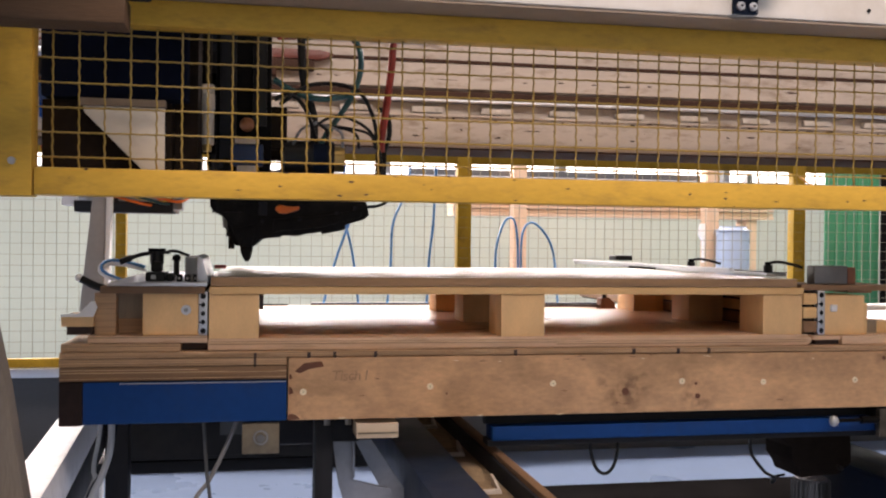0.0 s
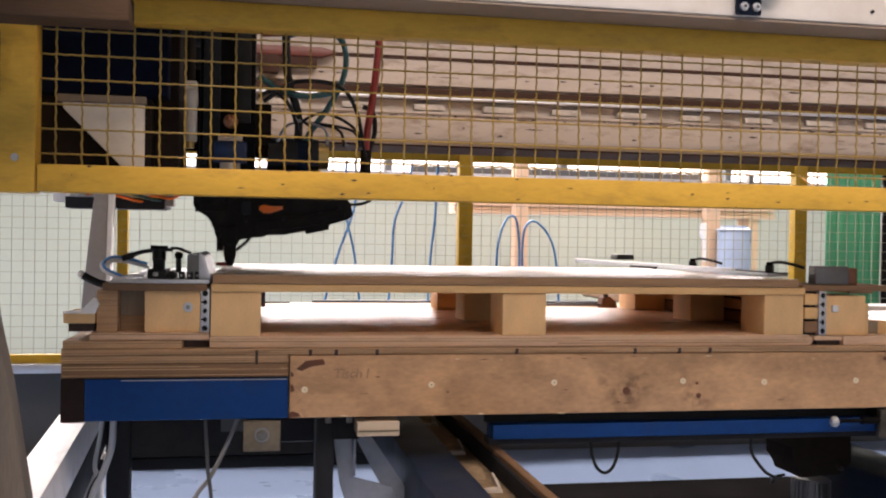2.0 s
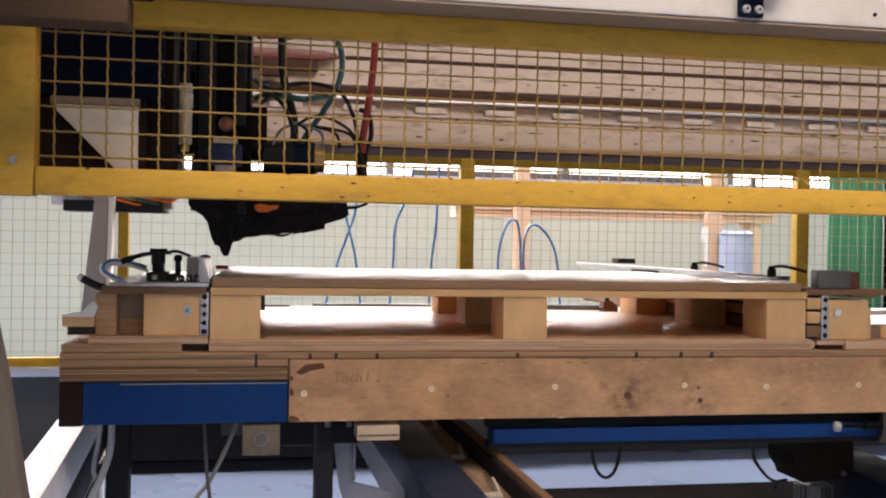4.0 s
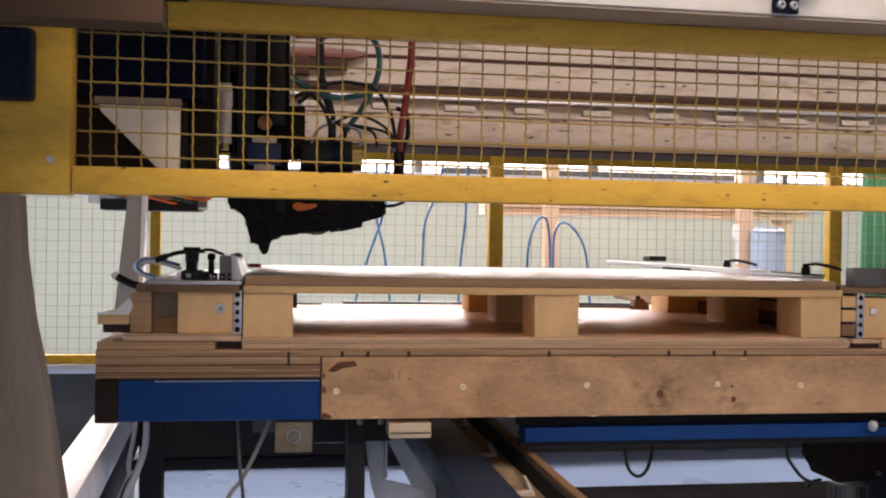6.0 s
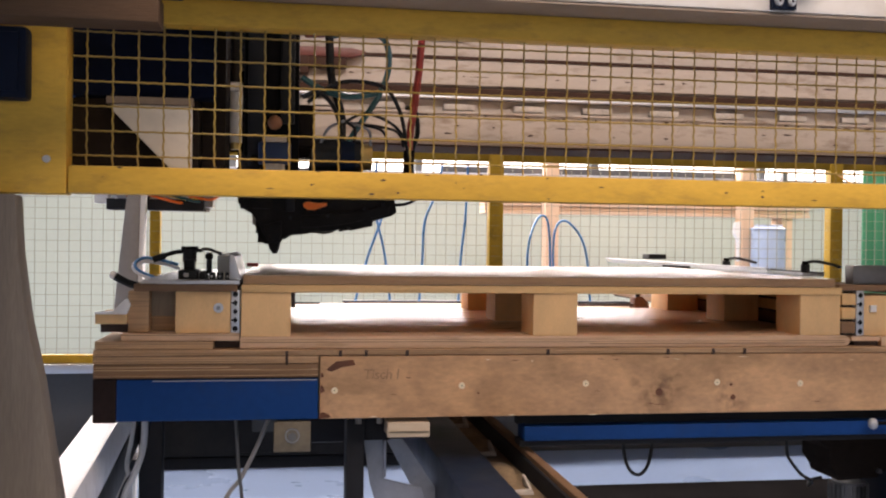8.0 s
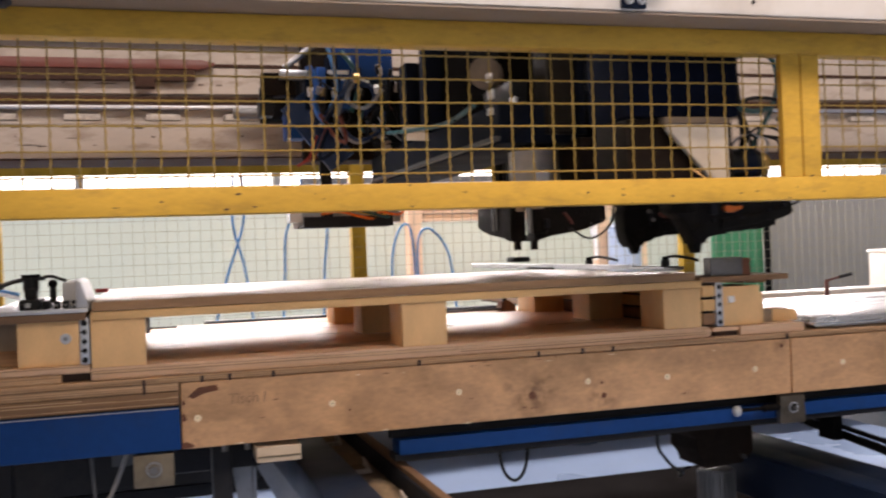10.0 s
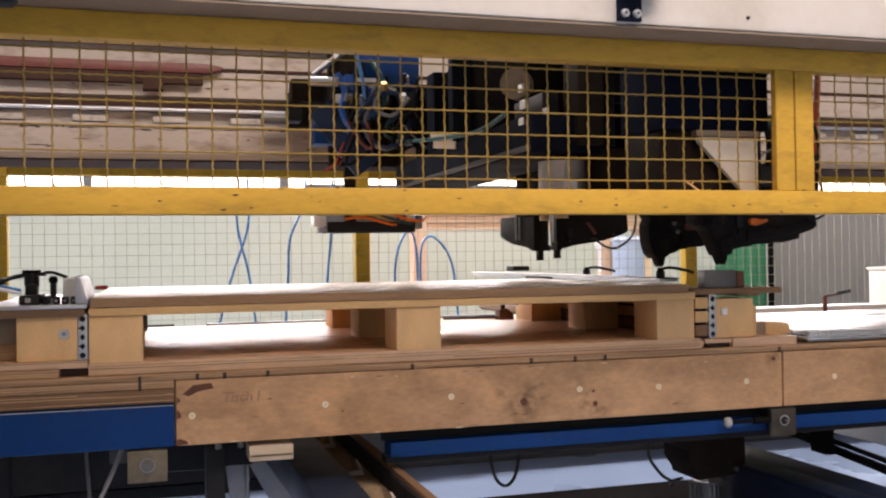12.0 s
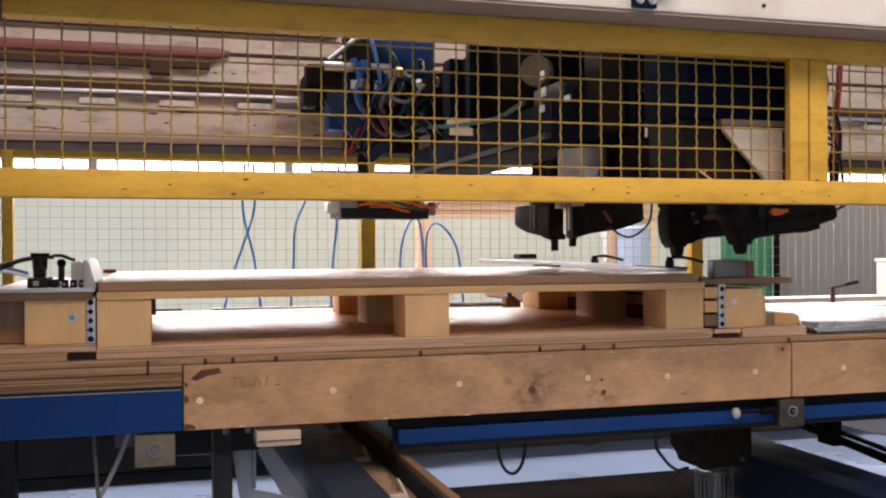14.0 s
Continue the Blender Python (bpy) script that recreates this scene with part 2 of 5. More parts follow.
M["red_bar"] = material("red_oxide_bar", (0.15, 0.036, 0.024), 0.5, vary=0.15, scale=8, fine=80, bump=0.05)
M["teal"] = material("teal_hose", (0.018, 0.095, 0.10), 0.35, vary=0.1, scale=20, fine=80, bump=0)
M["blue_hose"] = material("blue_hose", (0.07, 0.25, 0.52), 0.3, vary=0.1, scale=20, fine=80, bump=0)
M["white_hose"] = material("white_hose", (0.75, 0.76, 0.78), 0.35, vary=0.05, scale=20, fine=80, bump=0)
M["grey_hose"] = material("grey_conduit", (0.22, 0.23, 0.25), 0.4, vary=0.1, scale=20, fine=80, bump=0)
M["yellow_cable"] = material("yellow_cable", (0.62, 0.42, 0.03), 0.4, vary=0.1, scale=20, fine=80, bump=0)
M["white"] = material("white_plastic", (0.78, 0.78, 0.76), 0.4, vary=0.05, scale=9, fine=80, bump=0.02)
M["brass"] = material("brass", (0.5, 0.33, 0.12), 0.35, 0.9, vary=0.1, scale=9, fine=80, bump=0.02)
M["gun_black"] = material("scuffed_black_plastic", (0.011, 0.009, 0.008), 0.6, spec=0.12, vary=0.5, scale=16, fine=110, bump=0.3,
                          stain=(0.03, 0.024, 0.02), stain_amount=0.5, stain_scale=26)
M["drive_black"] = material("matt_black_drive_paint", (0.009, 0.0075, 0.007), 0.9, spec=0.02, vary=0.3, scale=6, fine=60, bump=0.05)
M["drive_navy"] = material("matt_navy_drive_paint", (0.006, 0.009, 0.020), 0.85, spec=0.04, vary=0.3, scale=6, fine=60, bump=0.05)
M["dull_motor"] = material("dull_motor_alloy", (0.46, 0.42, 0.38), 0.36, 0.7, vary=0.2, scale=8, fine=60, bump=0.05)
M["dusty_cap"] = material("dusty_brown_cap", (0.20, 0.145, 0.10), 0.7, vary=0.25, scale=9, fine=60, bump=0.1)
M["leg_paint"] = material("cool_grey_leg_paint", (0.23, 0.26, 0.31), 0.45, 0.2, vary=0.2, scale=5, fine=60, bump=0.05, stain=(0.08, 0.08, 0.09), stain_amount=0.4, stain_scale=6)
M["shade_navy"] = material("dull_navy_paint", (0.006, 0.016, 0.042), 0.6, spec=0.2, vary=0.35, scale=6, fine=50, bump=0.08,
                           stain=(0.02, 0.022, 0.026), stain_amount=0.5, stain_scale=7)
M["ply_dark"] = material("dark_glue_line", (0.26, 0.145, 0.072), 0.7, vary=0.3, scale=14, fine=80, bump=0.1, stretch=(1, 4, 8))
M["ply_pale"] = material("pale_ply_layer", (0.66, 0.43, 0.24), 0.6, vary=0.25, scale=9, fine=80, bump=0.1, stretch=(1, 4, 8))
M["cabinet_paint"] = material("grimy_cabinet_paint", (0.022, 0.021, 0.021), 0.6, vary=0.35, scale=5, fine=50, bump=0.05, spec=0.2, stain=(0.05, 0.045, 0.04), stain_amount=0.5, stain_scale=5)
M["tan"] = material("tan_card", (0.55, 0.44, 0.32), 0.6, vary=0.1, scale=9, fine=80, bump=0.05)
M["gusset"] = material("gusset_paint", (0.62, 0.56, 0.47), 0.5, vary=0.08, scale=9, fine=80, bump=0.05,
                       stain=(0.35, 0.28, 0.2), stain_amount=0.4, stain_scale=8)
M["floor"] = material("painted_floor", (0.29, 0.39, 0.56), 0.32, vary=0.1, scale=1.5, fine=40, bump=0.04,
                      stain=(0.25, 0.31, 0.4), stain_amount=0.12, stain_scale=1.6)
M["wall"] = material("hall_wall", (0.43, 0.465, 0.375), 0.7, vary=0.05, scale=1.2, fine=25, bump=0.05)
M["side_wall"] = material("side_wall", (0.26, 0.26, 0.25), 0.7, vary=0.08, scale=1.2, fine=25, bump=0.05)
M["ceiling"] = material("hall_ceiling", (0.28, 0.28, 0.27), 0.8, vary=0.06, scale=1.5, fine=25, bump=0.05)
M["green"] = material("green_sheet", (0.03, 0.22, 0.11), 0.5, vary=0.12, scale=4, fine=40, bump=0.05)
M["drum"] = material("drum_plastic", (0.36, 0.45, 0.58), 0.3, vary=0.06, scale=6, fine=40, bump=0.02)
M["window"] = glowing("window_daylight", (0.93, 0.97, 1.0), 2.5)


# ---- mesh helpers ----
def box(bm, x0, x1, y0, y1, z0, z1, bevel=0.0, m=None):
    r = bmesh.ops.create_cube(bm, size=1.0)
    vs = r["verts"]
    for v in vs:
        v.co = Vector(((x0 + x1) / 2 + v.co.x * (x1 - x0), (y0 + y1) / 2 + v.co.y * (y1 - y0), (z0 + z1) / 2 + v.co.z * (z1 - z0)))
    if bevel:
        es = list({e for v in vs for e in v.link_edges})
        r2 = bmesh.ops.bevel(bm, geom=es, offset=bevel, segments=2, affect="EDGES", profile=0.6)
        vs = list({v for f in r2["faces"] for v in f.verts} | {v for v in vs if v.is_valid})
    if m is not None:
        bmesh.ops.transform(bm, matrix=m, verts=vs)
    return bm


def rod(bm, a, b, r, seg=14, r2=None):
    """A solid round bar from a to b."""
    a, b = Vector(a), Vector(b)
    d = b - a
    m = Matrix.Translation((a + b) / 2) @ d.to_track_quat("Z", "Y").to_matrix().to_4x4()
    bmesh.ops.create_cone(bm, cap_ends=True, segments=seg, radius1=r, radius2=r if r2 is None else r2, depth=d.length, matrix=m)
    return bm


def ball(bm, c, r, sx=1, sy=1, sz=1):
    bmesh.ops.create_uvsphere(bm, u_segments=16, v_segments=10, radius=r, matrix=Matrix.Translation(c) @ Matrix.Diagonal((sx, sy, sz, 1)))
    return bm


def prism(bm, outline, y0, y1, bevel=0.0, axis="y"):
    """An outline in x, z drawn out from y0 to y1 (axis y), or in y, z along x."""
    def put(u, w, d):
        return (u, d, w) if axis == "y" else (d, u, w)
    lo = [bm.verts.new(put(u, w, y0)) for u, w in outline]
    hi = [bm.verts.new(put(u, w, y1)) for u, w in outline]
    fs = [bm.faces.new(lo), bm.faces.new(hi[::-1])]
    k = len(outline)
    for i in range(k):
        fs.append(bm.faces.new((lo[i], hi[i], hi[(i + 1) % k], lo[(i + 1) % k])))
    bmesh.ops.recalc_face_normals(bm, faces=fs)
    if bevel:
        es = list({e for f in fs for e in f.edges})
        bmesh.ops.bevel(bm, geom=es, offset=bevel, segments=2, affect="EDGES", profile=0.6)
    return bm


def tube(bm, points, r, seg=8, steps=6):
    """A hose along a smooth line through the points."""
    ps = [Vector(p) for p in points]
    line = []
    for i in range(len(ps) - 1):
        p0, p1, p2, p3 = ps[max(i - 1, 0)], ps[i], ps[i + 1], ps[min(i + 2, len(ps) - 1)]
        for k in range(steps):
            t = k / steps
            line.append(0.5 * ((2 * p1) + (p2 - p0) * t + (2 * p0 - 5 * p1 + 4 * p2 - p3) * t * t + (3 * p1 - p0 - 3 * p2 + p3) * t ** 3))
    line.append(ps[-1])
    rings = []
    side = Vector((0.3, 0.9, 0.2))
    for i, p in enumerate(line):
        d = (line[min(i + 1, len(line) - 1)] - line[max(i - 1, 0)]).normalized()
        u = (side - side.dot(d) * d).normalized()
        w = d.cross(u)
        side = u
        rings.append([bm.verts.new(p + r * (math.cos(a) * u + math.sin(a) * w)) for a in (2 * math.pi * k / seg for k in range(seg))])
    for a, b in zip(rings, rings[1:]):
        for k in range(seg):
            bm.faces.new((a[k], a[(k + 1) % seg], b[(k + 1) % seg], b[k]))
    bm.faces.new(rings[0][::-1])
    bm.faces.new(rings[-1])
    return bm


def B():
    return bmesh.new()


ORIGIN = {}


def thing(name, x, y, z, label, category, group="", kind=""):
    """An Empty at the base of a thing, to which its parts belong."""
    ob = new(name)
    ob.empty_display_size = 0.05
    ob.matrix_basis = pose(x, y, z)
    ORIGIN[ob] = Vector((x, y, z))
    return tagged(ob, label, category, group, kind)


def mesh_of(name, bm, mat, origin=(0, 0, 0), smooth=False):
    bmesh.ops.translate(bm, verts=bm.verts, vec=-Vector(origin))
    me = bpy.data.meshes.new(name)
    bm.to_mesh(me)
    bm.free()
    me.materials.append(M[mat])
    if smooth:
        for p in me.polygons:
            p.use_smooth = True
        me.set_sharp_from_angle(angle=radians(40))
    return me


def part(name, bm, mat, parent, label="", smooth=True):
    """One mesh under a thing or a part; the bmesh is in world coordinates."""
    origin = ORIGIN[parent]
    ob = new(name, mesh_of(name, bm, mat, origin, smooth))
    ob.parent = parent
    ORIGIN[ob] = origin
    return tagged(ob, label)


def solid(name, bm, mat, label, category, kind="", group="", smooth=True):
    """A thing of one mesh, with its origin at its base."""
    lo = [min(v.co[i] for v in bm.verts) for i in range(3)]
    hi = [max(v.co[i] for v in bm.verts) for i in range(3)]
    o = ((lo[0] + hi[0]) / 2, (lo[1] + hi[1]) / 2, lo[2])
    ob = new(name, mesh_of(name, bm, mat, o, smooth))
    ob.location = o
    ORIGIN[ob] = Vector(o)
    return tagged(ob, label, category, group, kind)


# ---- hall ----
solid("floor", box(B(), -9, 9, -7.2, 6.6, -0.2, 0.0), "floor", "pale blue-grey painted concrete floor, worn and dusty", "floor", "structure", smooth=False)
# Gaps in ceiling and front wall are made for the added fill lamps.
solid("ceiling", box(box(box(B(), -9, 9, -7.2, -4.1, 5.0, 5.2), -9, 9, -2.3, 2.38, 5.0, 5.2), -9, 9, 2.92, 6.6, 5.0, 5.2),
      "ceiling", "plain grey hall ceiling with unseen openings added for the fill lamps", "ceiling", "structure", smooth=False)
wall_back = B()
box(wall_back, -9, 9, 6.1, 6.4, 0.0, 1.64)
box(wall_back, -9, 9, 6.1, 6.4, 3.8, 5.0)
box(wall_back, -9, -5, 6.1, 6.4, 1.64, 3.8)
box(wall_back, 7, 9, 6.1, 6.4, 1.64, 3.8)
wall_back = solid("wall_back", wall_back, "wall", "pale cream hall wall below a band of windows", "wall", "structure", smooth=False)
wall_front = B()
box(wall_front, -9, 0.0, -7.2, -7.0, 0, 5)
box(wall_front, 5.2, 9, -7.2, -7.0, 0, 5)
box(wall_front, 0.0, 5.2, -7.2, -7.0, 3.8, 5)
solid("wall_front", wall_front, "side_wall", "plain hall wall with an unseen opening added for the fill lamp", "wall", "structure", smooth=False)
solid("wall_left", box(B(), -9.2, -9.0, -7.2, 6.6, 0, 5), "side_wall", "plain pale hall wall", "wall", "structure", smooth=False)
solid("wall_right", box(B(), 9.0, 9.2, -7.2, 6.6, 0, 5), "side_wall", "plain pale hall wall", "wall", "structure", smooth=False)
# Out of view; added to keep light off the guard's left end.
solid("wall_partition", box(B(), -1.06, -1.0, -3.4, -0.75, 0, 3.0), "side_wall", "unseen grey wall added to shade the machine's left end", "wall", "structure", smooth=False)
win = thing("window_1", 1.0, 6.2, 1.64, "long band of bright hall windows with dark bars", "window", kind="structure")
part("pane", box(B(), -5, 7, 6.3, 6.32, 1.64, 3.8), "window", win, smooth=False)
for i in range(9):
    part("window_bar", box(B(), -5 + i * 1.5 - 0.03, -5 + i * 1.5 + 0.03, 6.16, 6.28, 1.64, 3.8), "kick", win, smooth=False)
part("window_sill", box(B(), -5, 7, 6.02, 6.16, 1.6, 1.645, 0.004), "alu_paint", win)


# ---- back fence ----
def fence():
    f = thing("safety_fence", 1.0, 2.9, 0.46, "yellow-framed wire mesh safety fence behind the machine", "fence")
    xs = [-2.3, -0.692, 0.914, 2.715, 4.37, 6.2]
    for x in xs:
        p = part("post", box(B(), x, x + (0.047 if x < 0 else 0.07), 2.88, 2.94, 0.5, 1.56, 0.004), "fence_yellow", f)
        for k in range(18):
            part("wire_clip", box(B(), x + 0.012, x + 0.05, 2.874, 2.88, 0.56 + k * 0.05, 0.566 + k * 0.05), "wire", p, smooth=False)
    for a, b in zip(xs, xs[1:]):
        w = 0.047 if a < 0 else 0.07
        part("bottom_rail", box(B(), a + w, b, 2.89, 2.93, 0.5, 0.54, 0.003), "fence_yellow", f)
        part("top_rail", box(B(), a + w, b, 2.89, 2.93, 1.478, 1.56, 0.003), "fence_yellow", f)
        bm = B()
        n = int((b - a - w) / 0.05)
        for i in range(1, n + 1):
            x = a + w + i * 0.05
            box(bm, x - 0.0012, x + 0.0012, 2.906, 2.909, 0.54, 1.478)
        for k in range(19):
            z = 0.565 + k * 0.05
            box(bm, a + w, b, 2.909, 2.912, z - 0.0012, z + 0.0012)
        part("mesh_panel", bm, "fence_wire", f, "dark thin welded wire grid", smooth=False)


fence()
solid("fence_ledge", box(B(), -2.4, 6.3, 2.84, 3.17, 0.46, 0.5, 0.004), "alu", "bright aluminium ledge under the safety fence", "ledge", "structure")
solid("kick_panel", box(B(), -2.4, 6.3, 3.12, 3.17, 0.0, 0.46, 0.003), "kick", "dark grey sheet panel from ledge to floor", "panel", "structure")

# ---- things behind the fence ----
for x in (1.605, 2.965):
    post = solid("timber_post", box(B(), x, x + 0.088, 4.4, 4.5, 0, 2.1, 0.004), "post_wood",
                 "pale raw timber post standing behind the fence", "post", group="timber posts")
part("plastic_wrap", prism(B(), [(2.935, 1.235), (2.966, 1.24), (2.966, 0.98), (2.955, 0.97), (2.95, 1.12), (2.926, 1.16), (2.928, 1.20)], 4.42, 4.46, 0.004), "white", post,
     "torn white plastic wrap")
rack = thing("timber_stack", 2.3, 4.7, 0.0, "stack of pale sawn boards behind the fence", "timber stack")
for k in range(9):
    z = 1.28 + k * 0.024
    part("board", box(B(), 1.25, 3.6, 4.65 + 0.01 * (k % 2), 4.85, z, z + 0.02, 0.002), "post_wood", rack)
part("rack_beam", box(B(), 0.95, 3.02, 4.62, 4.645, 1.545, 1.585, 0.003), "kick", rack, "dark steel rack beam")
for x in (1.3, 3.4):
    part("rack_post", box(B(), x + 0.02, x + 0.06, 4.70, 4.76, 1.50, 1.60, 0.003), "kick", rack)
    part("leg", box(B(), x, x + 0.08, 4.67, 4.83, 0, 1.28, 0.003), "post_wood", rack)
drum = thing("plastic_drum", 3.105, 4.3, 0.0, "translucent pale blue plastic drum behind the fence", "drum")
bm = B()
rod(bm, (3.105, 4.3, 0.35), (3.105, 4.3, 1.22), 0.11, 28)
bmesh.ops.bevel(bm, geom=[e for e in bm.edges if abs(e.verts[0].co.z - e.verts[1].co.z) < 1e-4], offset=0.02, segments=3, affect="EDGES")
part("body", bm, "drum", drum)
part("rim", tube(B(), [(3.105 + 0.112 * math.cos(a), 4.3 + 0.112 * math.sin(a), 1.19) for a in [i * math.pi / 8 for i in range(17)]], 0.008, 6, 2), "drum", drum)
part("stand", box(B(), 2.965, 3.245, 4.16, 4.44, 0, 0.35, 0.01), "kick", drum)
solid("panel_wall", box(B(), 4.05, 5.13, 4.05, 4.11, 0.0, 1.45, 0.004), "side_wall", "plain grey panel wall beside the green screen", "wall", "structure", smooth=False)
screen = thing("green_screen", 3.8, 4.0, 0.0, "dark green corrugated sheet screen on a black post", "screen")
for i in range(5):
    x = 3.60 + i * 0.08
    part("sheet", box(B(), x, x + 0.045, 4.0, 4.012, 0.3, 1.75, 0.002), "green", screen)
    part("groove", box(B(), x + 0.045, x + 0.08, 4.008, 4.02, 0.3, 1.75, 0.002), "green", screen)
part("post", box(B(), 4.0, 4.035, 3.97, 3.998, 0.0, 1.9, 0.003), "black_metal", screen)


def loops(name, pts, label):
    solid(name, tube(B(), pts, 0.006, 8, 8), "blue_hose", label, "hose", group="blue air hoses")


for pts in (((0.253, 2.80, 0.78), (0.313, 2.80, 1.0), (0.393, 2.80, 1.25), (0.393, 2.80, 1.46)),
            ((0.423, 2.79, 0.78), (0.393, 2.79, 1.02), (0.343, 2.79, 1.25), (0.353, 2.79, 1.46)),
            ((0.560, 2.80, 0.78), (0.575, 2.80, 1.0), (0.585, 2.80, 1.18), (0.645, 2.80, 1.33), (0.665, 2.80, 1.46)),
            ((0.750, 2.80, 0.78), (0.760, 2.80, 1.0), (0.780, 2.80, 1.2), (0.790, 2.80, 1.46)),
            ((1.090, 2.80, 0.80), (1.090, 2.80, 1.05), (1.130, 2.80, 1.19), (1.180, 2.80, 1.20), (1.200, 2.80, 1.05), (1.200, 2.80, 0.8)),
            ((1.225, 2.80, 0.80), (1.215, 2.80, 1.05), (1.235, 2.80, 1.17), (1.295, 2.80, 1.18), (1.375, 2.80, 1.06), (1.405, 2.80, 0.8))):
    loops("air_hose", pts, "thin blue air hose hanging at the fence")
solid("hose_ledge", box(B(), 0.2, 1.6, 2.76, 2.84, 0.70, 0.80, 0.004), "dark_steel", "dark steel channel carrying the air hoses", "channel")
col = thing("steel_column", -0.57, 1.55, 0.0, "grey steel column with a white strip for its lit edge", "column")
part("column", prism(B(), [(-0.70, 0.0), (-0.565, 0.0), (-0.543, 1.0), (-0.534, 1.45), (-0.558, 1.45), (-0.604, 1.0)], 1.5, 1.6, 0.005), "column_grey", col)
# White strip stands for the light on the column's right edge.
part("edge_strip", prism(B(), [(-0.5645, 0.0), (-0.552, 0.0), (-0.528, 1.0), (-0.518, 1.45), (-0.5335, 1.45), (-0.5425, 1.0)], 1.505, 1.56, 0.002), "white", col)

# ---- gantry track ----
def track():
    t = thing("gantry_track", 1.0, 1.95, 1.455, "aged cream steel girder with a bright linear rail along it", "girder")
    x0, x1 = -2.6, 4.6
    bm = prism(B(), [(1.90, 1.455), (2.2, 1.455), (2.2, 2.0), (1.90, 2.0), (1.90, 1.782), (1.894, 1.777), (1.894, 1.685), (1.91, 1.675), (1.91, 1.585),
                     (1.90, 1.575)], x0, x1, axis="x")
    part("girder", bm, "rail_paint", t, smooth=False)
    # Unseen sheet, added to keep bounced light off the fence rail.
    part("rear_cover", box(B(), x0, x1, 2.203, 2.212, 1.462, 2.0, 0.003), "dark_steel", t, "unseen dark sheet added to stop light bouncing off the girder")
    # Dark plate put under the girder so that its underside reads as shaded.
    part("underside", box(B(), x0, x1, 1.90, 2.2, 1.4485, 1.4545), "brown_shade", t, "dark plate added for the shaded underside", smooth=False)
    part("lower_flange", box(B(), x0, x1, 1.885, 1.9, 1.455, 1.475, 0.003), "shade_brown", t)
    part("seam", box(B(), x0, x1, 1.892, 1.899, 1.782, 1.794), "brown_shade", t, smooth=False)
    # Dark strip in place of the shadow above the rail.
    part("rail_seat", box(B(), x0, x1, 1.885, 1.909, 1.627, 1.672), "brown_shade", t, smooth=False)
    part("linear_rail", rod(B(), (x0, 1.872, 1.632), (x1, 1.872, 1.632), 0.008), "alu", t, "polished round steel rail")
    for i in range(26):
        x = x0 + 0.1 + i * 0.275
        part("rail_clip", box(B(), x, x + 0.12, 1.886, 1.909, 1.588, 1.610, 0.002), "clip_paint", t)
    part("lip", box(B(), x0, x1, 1.888, 1.9, 1.573, 1.583, 0.002), "rail_paint", t)
    rng = random.Random(11)
    for k in range(130):
        x, z = rng.uniform(-1.4, 3.0), rng.choice((1.565, 1.567, 1.57, 1.53, 1.50, 1.72, 1.569, 1.571)) + rng.uniform(-0.006, 0.003)
        w, h = rng.uniform(0.006, 0.03) * rng.choice((1, 1, 3)), rng.uniform(0.001, 0.004)
        y = 1.899 if z < 1.6 else 1.893
        part("paint_chip", prism(B(), [(x, z), (x + w * 0.4, z - h), (x + w, z - h * 0.3), (x + w * 0.8, z + h * 0.6), (x + w * 0.3, z + h)], y, y + 0.003), "rust", t, smooth=False)
    for x in (-2.5, 4.4):
        part("column", box(B(), x, x + 0.16, 1.96, 2.12, 0, 1.455, 0.008), "rail_paint", t)
    c = thing("cable_guard", -0.7, 1.86, 1.75, "red oxide painted cable bar on the girder", "cable bar")
    part("bar", prism(B(), [(-1.9, 1.765), (0.17, 1.765), (0.22, 1.78), (0.22, 1.79), (0.17, 1.80), (-1.9, 1.80)], 1.845, 1.885, 0.003), "red_bar", c)
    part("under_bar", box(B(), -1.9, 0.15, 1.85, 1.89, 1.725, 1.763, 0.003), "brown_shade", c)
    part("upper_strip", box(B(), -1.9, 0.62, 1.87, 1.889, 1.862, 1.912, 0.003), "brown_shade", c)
    part("strip_edge", box(B(), -1.9, 0.62, 1.866, 1.889, 1.914, 1.92, 0.001), "alu_paint", c)
    part("bracket", box(B(), -0.06, 0.01, 1.84, 1.894, 1.70, 1.765, 0.003), "brown_shade", c)


track()


